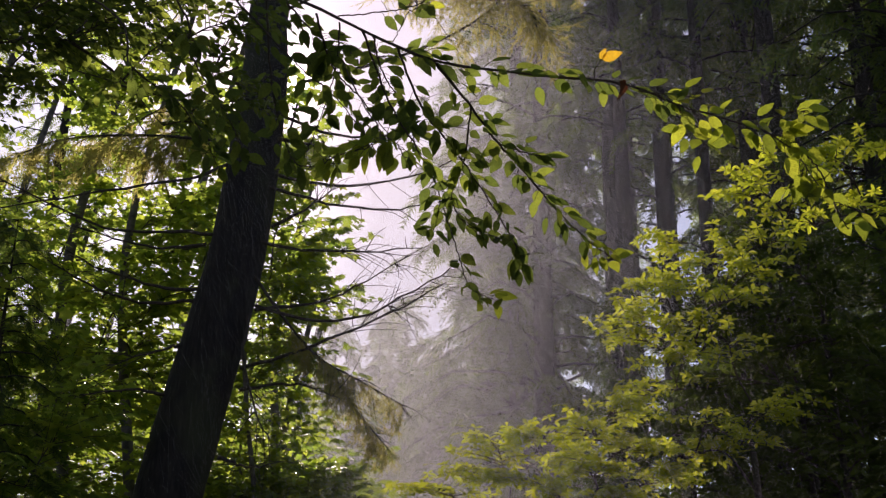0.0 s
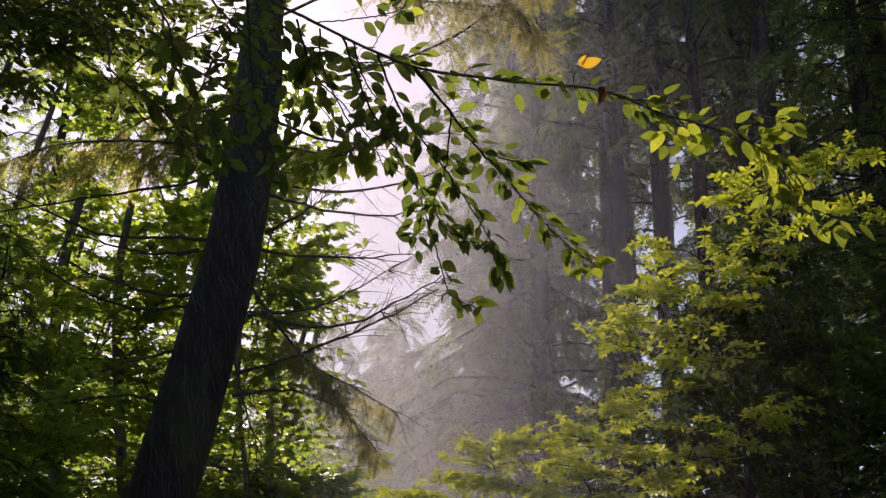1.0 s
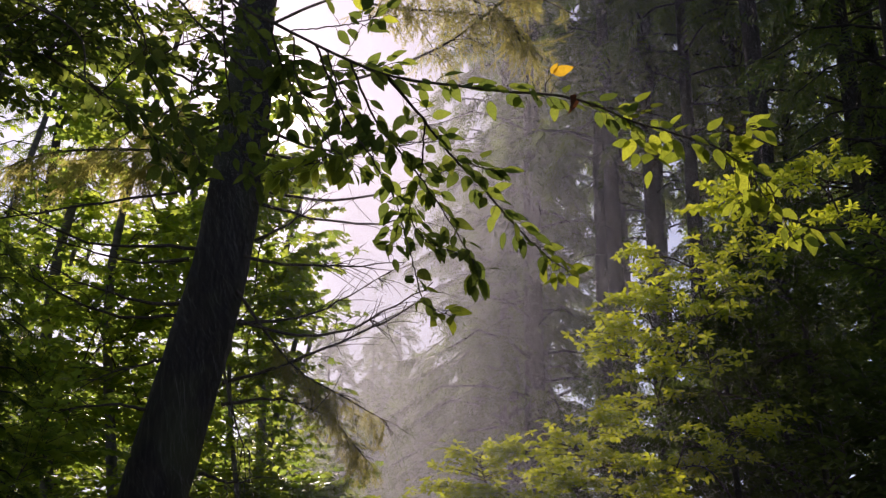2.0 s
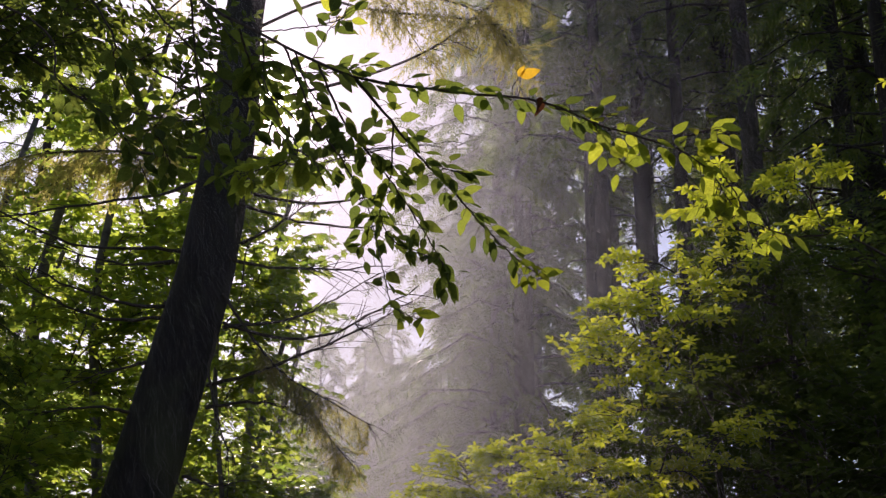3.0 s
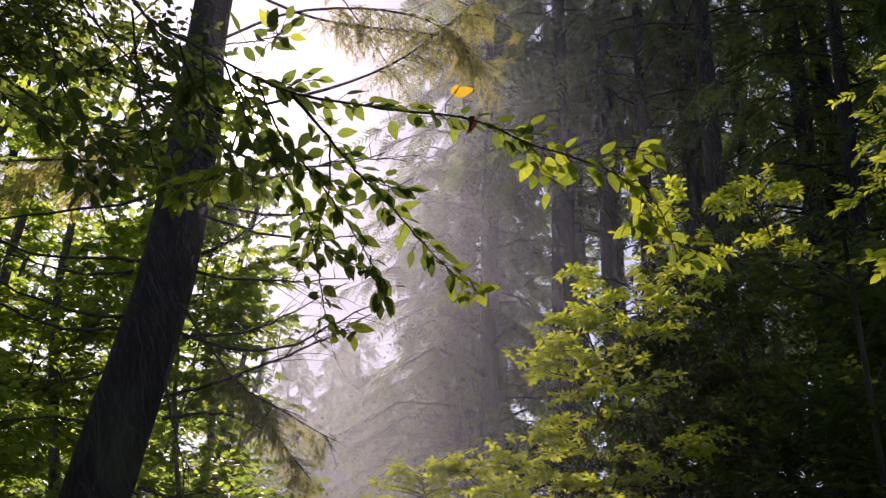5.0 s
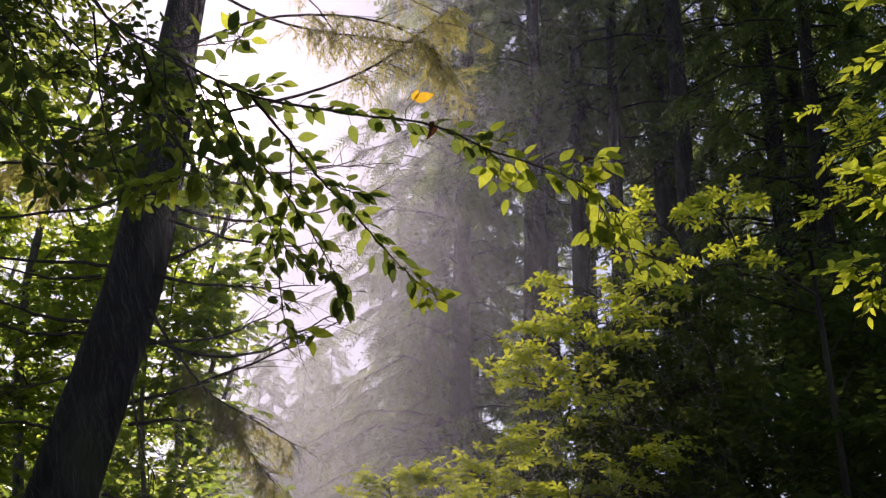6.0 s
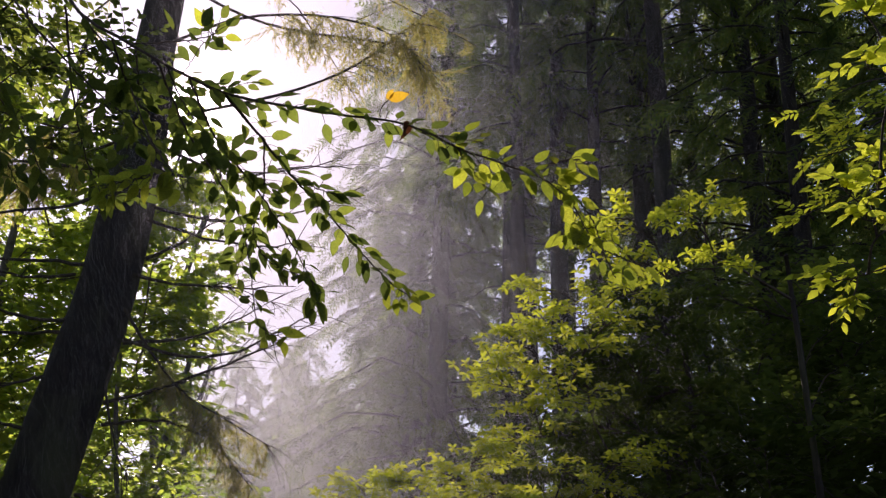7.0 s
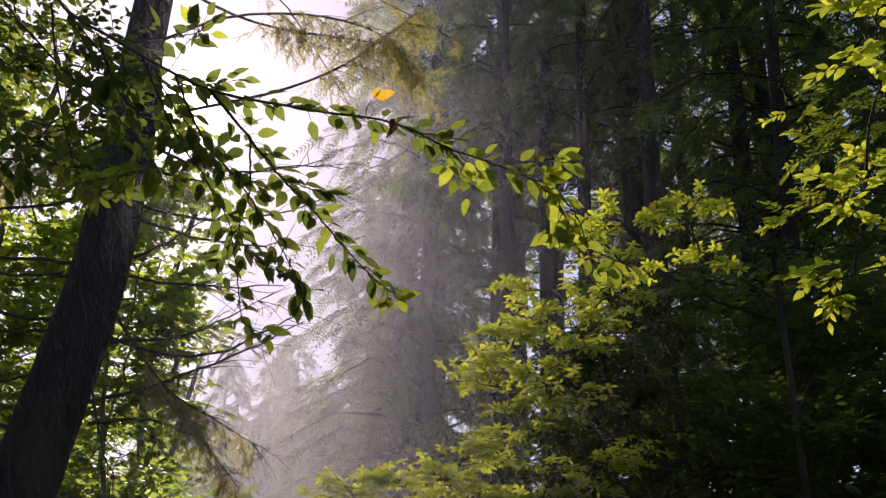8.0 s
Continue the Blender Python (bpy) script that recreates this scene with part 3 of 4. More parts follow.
    part("branchwork", mesh_of("branchwork", *join(wood), TWIG), ob, kind="stuff")
    part("crown", mesh_of("crown", *join(chunks), NEEDLE), ob, kind="stuff")


leaning_conifer()


# ---- beech whose limb crosses the view ----
def beech():
    rnd = np.random.default_rng(21)
    ob = new("beech_tree")
    tagged(ob, "young beech with a long leafy limb reaching over the clearing", "tree")
    base = (-2.6, 2.1, -0.1)
    line = smooth_line([base, (-2.55, 2.12, 1.5), (-2.5, 2.15, 3.2), (-2.4, 2.2, 5.5), (-2.45, 2.2, 8.0)], 24)
    part("trunk", mesh_of("trunk", *tube(line, 0.12, 0.03, 14, 0.015, rnd), BARK_SMOOTH), ob, "smooth grey bark", smooth=True)
    main = [(-2.5, 2.15, 3.3), (-0.86, 2.75, 3.70), (-0.43, 2.70, 3.45), (-0.23, 2.66, 3.32), (-0.03, 2.62, 3.20), (0.21, 2.57, 3.13), (0.45, 2.53, 3.08),
            (0.59, 2.50, 3.00), (0.77, 2.50, 2.94), (0.86, 2.50, 2.88), (0.91, 2.48, 2.77)]
    limbs = [
        # line, radius, leaves from, count
        (main, 0.0075, 0.36, 80),
        ([(-0.03, 2.62, 3.20), (0.07, 2.75, 3.13), (0.15, 2.90, 3.09), (0.24, 3.05, 3.06), (0.33, 3.15, 2.99), (0.43, 3.20, 2.91), (0.51, 3.23, 2.86)], 0.006, 0.06, 58),
        ([(-0.13, 2.64, 3.25), (-0.07, 2.80, 3.16), (0.01, 2.95, 3.11), (0.10, 3.05, 3.02), (0.19, 3.10, 2.88), (0.23, 3.10, 2.79)], 0.005, 0.1, 44),
        ([(0.15, 2.90, 3.09), (0.23, 2.90, 3.06), (0.28, 2.90, 3.05)], 0.003, 0.1, 8),
        ([(-0.23, 2.66, 3.32), (-0.17, 2.90, 3.23), (-0.09, 3.10, 3.16), (-0.03, 3.25, 3.08), (-0.06, 3.35, 2.97)], 0.005, 0.15, 34),
        ([(-0.03, 3.25, 3.08), (0.03, 3.10, 2.84), (0.07, 3.00, 2.69), (0.15, 2.95, 2.63)], 0.003, 0.35, 14),
        ([(-0.37, 2.70, 3.40), (-0.34, 2.90, 3.34), (-0.27, 3.10, 3.34), (-0.18, 3.30, 3.29)], 0.005, 0.1, 30),
        ([(-0.53, 2.75, 3.54), (-0.55, 3.00, 3.40), (-0.54, 3.20, 3.29), (-0.48, 3.23, 3.18), (-0.36, 3.30, 3.22)], 0.005, 0.25, 34),
        ([(0.77, 2.50, 2.94), (0.84, 2.45, 2.95), (0.88, 2.40, 2.93)], 0.003, 0.2, 9),
        ([(0.59, 2.50, 3.00), (0.63, 2.55, 2.96), (0.68, 2.60, 2.93)], 0.003, 0.3, 7),
        ([(0.50, 2.52, 3.05), (0.57, 2.50, 3.03), (0.65, 2.50, 3.02)], 0.003, 0.3, 7),
        ([(-0.32, 2.70, 3.39), (-0.17, 2.60, 3.34), (-0.07, 2.55, 3.33), (-0.04, 2.50, 3.33)], 0.003, 0.3, 12),
        ([(-0.30, 2.70, 3.37), (-0.34, 2.95, 3.37), (-0.41, 3.20, 3.35), (-0.47, 3.30, 3.26)], 0.004, 0.1, 22),
        ([(-0.20, 2.66, 3.30), (-0.19, 2.90, 3.32), (-0.13, 3.10, 3.30), (-0.11, 3.20, 3.23)], 0.004, 0.1, 24),
        ([(0.07, 2.75, 3.13), (0.05, 3.00, 3.09), (0.01, 3.15, 3.03), (0.06, 3.20, 2.96), (0.15, 3.20, 2.92)], 0.004, 0.1, 28),
        ([(-2.45, 2.2, 3.7), (-1.17, 2.90, 3.62), (-0.98, 3.0, 3.403), (-0.87, 3.1, 3.351), (-0.79, 3.2, 3.272), (-0.76, 3.3, 3.205)], 0.006, 0.35, 34),
        ([(-0.60, 2.75, 3.66), (-0.47, 2.90, 3.54), (-0.35, 3.00, 3.47), (-0.19, 3.10, 3.50), (-0.05, 3.20, 3.59)], 0.005, 0.15, 34),
        ([(-0.73, 2.74, 3.63), (-0.613, 2.7, 3.46), (-0.502, 2.8, 3.373), (-0.422, 2.9, 3.326), (-0.349, 3.0, 3.303), (-0.283, 3.05, 3.238), (-0.203, 3.1, 3.135)], 0.005, 0.2, 20),
        ([(-0.95, 2.72, 3.71), (-0.769, 2.8, 3.46), (-0.78, 2.9, 3.41), (-0.73, 3.0, 3.33), (-0.68, 3.1, 3.263), (-0.63, 3.15, 3.157)], 0.005, 0.25, 30),
    ]
    # shoots in the brighter leaf colour that stands in for sunlight
    shoots = [
        ([(-0.276, 2.62, 3.20), (-0.215, 2.62, 3.07), (-0.165, 2.62, 2.98), (-0.197, 2.60, 2.93), (-0.257, 2.58, 2.90), (-0.303, 2.58, 2.875)], 0.003, 0.4, 26),
        ([(-0.165, 2.62, 2.98), (-0.121, 2.62, 2.95), (-0.102, 2.62, 2.91)], 0.002, 0.2, 8),
        ([(-0.142, 2.62, 3.25), (-0.106, 2.62, 3.34), (-0.077, 2.62, 3.37), (-0.093, 2.62, 3.42)], 0.002, 0.5, 5),
        ([(0.885, 2.50, 2.88), (0.928, 2.50, 2.81), (0.95, 2.50, 2.73), (0.975, 2.50, 2.665)], 0.003, 0.2, 5),
        ([(0.932, 2.5, 2.798), (0.886, 2.5, 2.788), (0.837, 2.5, 2.77)], 0.002, 0.4, 3),
        ([(0.95, 2.5, 2.738), (0.995, 2.5, 2.718), (1.043, 2.5, 2.698)], 0.002, 0.3, 4),
        ([(0.941, 2.5, 2.76), (0.906, 2.5, 2.743), (0.871, 2.5, 2.734)], 0.002, 0.4, 3),
    ]
    # where along each limb the sunlit leaf colour begins
    lit_from = {0: 0.72, 1: 0.8, 5: 0.75, 8: 0.0, 9: 0.0, 10: 0.0}
    for index, (pts, r, start, count) in enumerate(limbs + shoots):
        lit_start = lit_from.get(index, 2.0 if index < len(limbs) else 0.0)
        count = int(count * (1.6 if 11 < index < len(limbs) else 1.3))
        ln = smooth_line(pts, 40)
        ln = ln + rnd.normal(0, 0.0013, ln.shape)
        wood = [tube(ln, r * 0.72, 0.0013, 7, 0.05, rnd)]
        u = start + (1 - start) * (np.arange(count) + 0.5) / count
        grid = np.linspace(0, 1, 40)
        b = np.stack([np.interp(u, grid, ln[:, c]) for c in range(3)], 1)
        tan = unit(np.stack([np.interp(u, grid, np.gradient(ln[:, c])) for c in range(3)], 1))
        side = unit(np.cross(tan, [0, 0, 1.0]))
        sg = np.where(np.arange(count) % 2, 1.0, -1.0)[:, None]
        hang = rnd.uniform(0.01, 0.042, (count, 1))
        stalk = unit(tan * 0.5 + side * sg * 0.75 + rnd.normal(0, 0.42, (count, 3)))
        pos = b + stalk * hang
        stalks = []
        for k in range(count):
            stalks.append(tube([b[k], (b[k] + pos[k]) / 2 + [0, 0, 0.003], pos[k]], 0.0013, 0.0008, 3))
        al = stalk * 0.8 + tan * 0.3 + rnd.normal(0, 0.3, (count, 3)) + [0, 0, -0.12]
        up = np.array([0, 0.35, 1.0]) + rnd.normal(0, 0.42, (count, 3))
        limb = part("limb", mesh_of("limb", *join(wood), TWIG), ob, "thin brown limb", smooth=True)
        part("stalkwork", mesh_of("stalkwork", *join(stalks), TWIG), limb, kind="stuff")
        late = u >= lit_start
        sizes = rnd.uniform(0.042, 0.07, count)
        for mat, which in ((LEAF_BEECH, ~late), (LEAF_LIT, late)):
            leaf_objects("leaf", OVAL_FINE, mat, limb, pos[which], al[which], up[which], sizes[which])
    # one leaf already turned, one curled and dead
    turned = part("stalk", mesh_of("stalk", *tube(smooth_line([(0.39, 2.54, 3.10), (0.39, 2.53, 3.12), (0.41, 2.53, 3.15)], 5), 0.0014, 0.0009, 4), TWIG), ob)
    leaf_objects("leaf", OVAL_FINE, LEAF_YELLOW, turned, np.array([(0.41, 2.53, 3.15), (0.405, 2.53, 3.15)]),
                 np.array([[0.9, -0.1, 0.3], [0.35, -0.1, 0.7]]), np.array([[0.1, 0.9, 0.75], [-0.3, 0.8, 0.6]]), [0.056, 0.034])
    tagged(turned, "small stalk with an orange autumn leaf")
    curled = part("stalk", mesh_of("stalk", *tube(smooth_line([(0.45, 2.53, 3.08), (0.45, 2.52, 3.07), (0.45, 2.52, 3.06)], 4), 0.0016, 0.001, 4), TWIG), ob)
    leaf_objects("leaf", blade(9, oval, fold=1.5, curl=0.5), LEAF_BROWN, curled, np.array([(0.45, 2.52, 3.08)]), np.array([[0.25, -0.1, -0.9]]), np.array([[0.9, -0.3, 0.2]]), [0.05])
    tagged(curled, "small stalk with a curled brown dead leaf")
    # crown above
    limbs_up = [[(-2.42, 2.2, 4.0 + 0.35 * k), (-2.4 + 0.7 * math.cos(2.4 * k), 2.2 + 0.7 * math.sin(2.4 * k), 4.6 + 0.35 * k),
                 (-2.4 + 1.5 * math.cos(2.4 * k), 2.2 + 1.5 * math.sin(2.4 * k), 4.9 + 0.38 * k)] for k in range(10)]
    wood = [tube(smooth_line(p, 8), 0.02, 0.004, 5) for p in limbs_up]
    tw, pos, al, up = crown_of(rnd, limbs_up, 10, 12, 0.55)
    part("branchwork", mesh_of("branchwork", *join(wood + tw), TWIG), ob, kind="stuff")
    part("crown", mesh_of("crown", *scatter(OVAL, pos, al, up, rnd.uniform(0.05, 0.08, len(pos))), LEAF_BEECH), ob, kind="stuff")


beech()


# ---- leafy trees on the sun side ----
def box_targets(rnd, n, lo, hi):
    return [[tuple(rnd.uniform(lo, hi))] for _ in range(n)]


def sunny_maples():
    rnd = np.random.default_rng(31)
    specs = [
        # trunk foot, height, radius, crown box, limbs
        ((-4.6, 12.5), 9.5, 0.11, (-6.2, 10.6, 2.2), (-3.0, 13.8, 6.4), 58),
        ((-3.0, 12.8), 7.0, 0.09, (-4.2, 10.8, 2.2), (-1.6, 13.0, 4.8), 38),
        ((-1.9, 12.2), 6.0, 0.07, (-2.6, 10.7, 2.2), (-1.2, 12.4, 4.2), 28),
        ((-2.4, 14.5), 9.0, 0.09, (-3.6, 12.6, 5.7), (-1.5, 14.5, 8.2), 9),
        ((-6.5, 13.5), 11.0, 0.12, (-8.0, 11.8, 4.0), (-4.2, 15.0, 9.0), 34),
        ((-5.2, 9.8), 6.5, 0.07, (-5.8, 8.4, 2.0), (-3.0, 10.4, 4.6), 44),
        ((-4.2, 16.5), 12.0, 0.12, (-6.4, 15.0, 2.0), (-2.6, 18.0, 5.4), 50),
        ((-2.6, 17.5), 7.5, 0.09, (-4.4, 16.0, 2.0), (-1.7, 19.0, 5.2), 44),
        ((-8.0, 18.5), 13.0, 0.13, (-9.6, 16.0, 2.5), (-5.0, 20.0, 6.6), 64),
        ((-2.1, 11.0), 8.0, 0.035, (-2.5, 9.9, 5.2), (-1.6, 11.0, 7.6), 11),
        ((-3.6, 11.6), 9.5, 0.08, (-4.6, 10.4, 5.0), (-2.4, 12.2, 8.4), 36),
        ((-5.4, 14.2), 8.0, 0.08, (-6.6, 13.0, 4.3), (-3.0, 15.0, 7.6), 50),
        ((-2.3, 12.0), 6.6, 0.03, (-2.2, 10.6, 4.6), (-1.4, 11.6, 6.0), 12),
        ((-7.5, 21.5), 8.5, 0.1, (-11.5, 20.6, 3.0), (-4.0, 22.5, 7.6), 96),
        ((-6.0, 25.0), 12.0, 0.13, (-8.0, 23.5, 3.5), (-4.0, 26.0, 9.0), 60),
        ((-9.5, 25.5), 12.5, 0.13, (-12.0, 23.5, 3.5), (-7.5, 26.5, 9.5), 60),
        ((-4.2, 27.0), 10.0, 0.12, (-5.6, 26.0, 3.5), (-2.9, 28.5, 8.0), 44),
    ]
    for (x, y), h, r, lo, hi, n in specs:
        far = y > 20
        broadleaf("maple_tree", "slender maple with layered backlit yellow-green leaves", [(x, y, -0.2), (x + 0.02 * h, y, h * 0.3), (x - 0.025 * h, y + 0.1, h * 0.65), (x + 0.03 * h, y + 0.1, h)], r,
                  box_targets(rnd, n, lo, hi), MAPLE_LOW if y > 12.7 else MAPLE, MAPLE_FINE, LEAF_MAPLE, 0.2 if far else 0.125, rnd, sprays=10, per_spray=11, reach=1.1 if far else 0.75, start=0.25,
                  droop=0.3, flat=0.35, single=0 if far else 90, group="maples beyond the leaning trunk")


def dark_beeches():
    rnd = np.random.default_rng(33)
    specs = [((-3.9, 5.8), 8.0, 0.08, (-3.3, 5.2, 5.0), (-1.3, 6.8, 6.8), 40), ((-4.4, 7.2), 8.0, 0.08, (-4.2, 6.4, 5.4), (-2.2, 7.6, 7.2), 38)]
    for (x, y), h, r, lo, hi, n in specs:
        broadleaf("beech_tree", "beech with dark shaded leaves against the sky", [(x, y, -0.2), (x + 0.05, y, h * 0.4), (x + 0.1, y + 0.1, h)], r,
                  box_targets(rnd, n, lo, hi), OVAL, OVAL, LEAF_BEECH, 0.085, rnd, sprays=9, per_spray=10, reach=0.5, start=0.35,
                  droop=0.3, flat=0.4, single=110, group="shaded beeches")


sunny_maples()
dark_beeches()


# ---- shrubs on the far side of the clearing ----
def shrubs():
    rnd = np.random.default_rng(41)
    def stem(x, y, h):
        return [(x, y, -0.2), (x - 0.08, y, h * 0.5), (x - 0.2, y - 0.1, h)]
    tips = [(1.17, 7.85, 4.19), (1.22, 7.90, 4.01), (1.51, 7.70, 4.68), (1.36, 7.60, 4.34), (1.33, 7.70, 4.29), (1.52, 7.60, 4.43), (1.77, 7.60, 4.56),
            (1.35, 7.90, 4.19), (1.63, 7.60, 4.26), (1.60, 7.70, 4.08), (1.47, 8.00, 3.87), (1.68, 7.80, 3.86), (1.58, 8.20, 3.71), (1.34, 8.30, 3.69), (1.41, 7.80, 4.03), (1.94, 7.60, 4.65), (1.98, 7.20, 4.32), (1.81, 7.20, 4.08), (2.14, 7.30, 4.53), (1.75, 7.20, 3.81),
            (1.65, 7.60, 3.37), (1.95, 7.40, 3.36), (1.84, 7.50, 3.16), (2.14, 7.40, 3.42), (1.64, 8.00, 3.21)]
    broadleaf("tall_shrub", "tall shrub with backlit bright yellow-green leaves", stem(2.3, 8.6, 5.0), 0.045, [[p] for p in tips], SPOON, SPOON_FINE, LEAF_BUSH,
              0.064, rnd, sprays=9, per_spray=15, reach=0.36, start=0.5, droop=0.06, level=0.15, flat=0.22, single=280, setting=whorls, category="shrub", group="shrubs beside the clearing")
    # shaded side of the bush, given the darkened leaf colour
    tips = [(2.18, 7.90, 4.81), (2.38, 7.90, 4.63), (2.09, 8.00, 4.40), (2.24, 8.00, 4.22), (1.92, 8.10, 4.08), (2.13, 8.20, 3.89), (2.41, 8.10, 3.99), (1.94, 8.20, 3.59),
            (2.34, 8.10, 3.65), (2.63, 8.00, 4.40), (2.68, 8.00, 4.05), (2.04, 8.20, 4.29), (1.87, 8.40, 3.81), (2.13, 8.20, 3.34), (1.79, 8.50, 3.48)]
    broadleaf("tall_shrub", "tall shrub with green leaves dulled for shade", stem(3.0, 8.7, 5.0), 0.045, [[p] for p in tips], SPOON, SPOON_FINE, LEAF_SHADED,
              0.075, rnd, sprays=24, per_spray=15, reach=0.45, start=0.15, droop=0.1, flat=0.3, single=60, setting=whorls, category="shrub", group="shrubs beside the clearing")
    tips = [(1.71, 5.80, 4.44), (1.86, 5.80, 4.34), (2.09, 5.90, 4.49), (2.36, 6.00, 4.62), (1.78, 5.80, 4.13), (2.02, 6.00, 4.11), (2.32, 6.20, 4.38),
            (1.61, 5.70, 4.15), (2.21, 5.90, 4.46), (2.30, 6.00, 4.19), (1.55, 5.70, 4.25)]
    broadleaf("tall_shrub", "slim shrub with sunlit yellow-green leaf sprays", stem(3.2, 6.8, 4.6), 0.04, [[p] for p in tips], SPOON, SPOON_FINE, LEAF_BUSH,
              0.056, rnd, sprays=5, per_spray=15, reach=0.28, start=0.65, droop=0.08, level=0.2, flat=0.25, single=200, setting=whorls, category="shrub", group="shrubs beside the clearing")
    tips = [(-0.30, 9.50, 3.18), (0.03, 9.40, 3.24), (0.26, 9.22, 3.53), (0.59, 9.36, 3.58), (0.88, 9.40, 3.48), (0.35, 9.10, 3.19), (0.70, 9.00, 3.13), (1.06, 9.00, 3.27),
            (0.96, 8.80, 3.54), (1.22, 8.70, 3.70), (1.31, 8.80, 3.41), (1.53, 8.60, 3.20), (1.16, 8.80, 3.02), (1.77, 8.50, 3.31), (-0.01, 9.20, 2.98), (0.78, 9.00, 2.87)]
    broadleaf("low_shrub", "broad shrub with layered bright yellow-green leaves", stem(1.3, 9.6, 3.2), 0.05, [[p] for p in tips], SPOON, SPOON_FINE, LEAF_BUSH,
              0.074, rnd, sprays=24, per_spray=15, reach=0.42, start=0.3, droop=0.06, level=0.2, flat=0.25, single=280, setting=whorls, category="shrub", group="shrubs beside the clearing")
    # deep shade behind, partly put into the leaf colour
    for x, y, h, lo, hi, n in ((3.6, 7.8, 4.8, (2.5, 7.2, 2.0), (4.6, 8.6, 4.8), 54), (4.4, 6.4, 4.2, (2.9, 5.9, 1.8), (5.0, 7.2, 3.9), 54),
                               (2.9, 9.2, 4.6, (1.8, 8.8, 2.0), (3.8, 10.0, 4.5), 54), (5.2, 8.9, 6.0, (3.8, 8.2, 2.0), (6.5, 9.8, 5.8), 54),
                               (3.4, 10.8, 5.6, (2.2, 10.2, 2.6), (5.0, 11.6, 5.7), 64),
                               (5.8, 10.6, 5.0, (4.6, 10.0, 2.0), (7.0, 11.2, 5.0), 46), (2.4, 11.4, 4.4, (1.3, 10.9, 1.8), (3.8, 12.0, 4.5), 46), (5.0, 7.4, 4.6, (3.9, 6.9, 1.8), (5.8, 7.9, 4.6), 40),
                               (4.2, 13.0, 5.6, (2.9, 12.4, 3.4), (5.6, 13.6, 5.8), 50)):
        broadleaf("dense_shrub", "dense shrub, its green leaves darkened for deep shade", stem(x, y, h), 0.04, box_targets(rnd, n, lo, hi), OVAL_LOW, OVAL, LEAF_SHADED,
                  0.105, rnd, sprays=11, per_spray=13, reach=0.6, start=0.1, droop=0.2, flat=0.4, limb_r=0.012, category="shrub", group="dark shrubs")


shrubs()


# ---- foliage at the edge of the path ----
def pinnate(rnd, base, tip, pairs, size):
    """A feathered compound leaf: leaflets in pairs on a stalk."""
    line = smooth_line([base, (np.array(base) + tip) / 2 + [0, 0, 0.015], tip], 7)
    u = np.linspace(0.2, 1.0, pairs)
    p = np.stack([np.interp(u, np.linspace(0, 1, 7), line[:, c]) for c in range(3)], 1)
    d = unit(np.array(tip) - base)
    side = unit(np.cross(d, [0, 0, 1.0]))
    pos = np.concatenate([p, p, p[-1:]])
    al = np.concatenate([d * 0.5 + side * 0.9 + 0 * p, d * 0.5 - side * 0.9 + 0 * p, d[None]]) + rnd.normal(0, 0.12, (2 * pairs + 1, 3))
    up = np.array([0, 0, 1.0]) + rnd.normal(0, 0.25, (2 * pairs + 1, 3))
    return tube(line, 0.0022, 0.001, 4), pos, al, up, size * rnd.uniform(0.8, 1.1, 2 * pairs + 1)


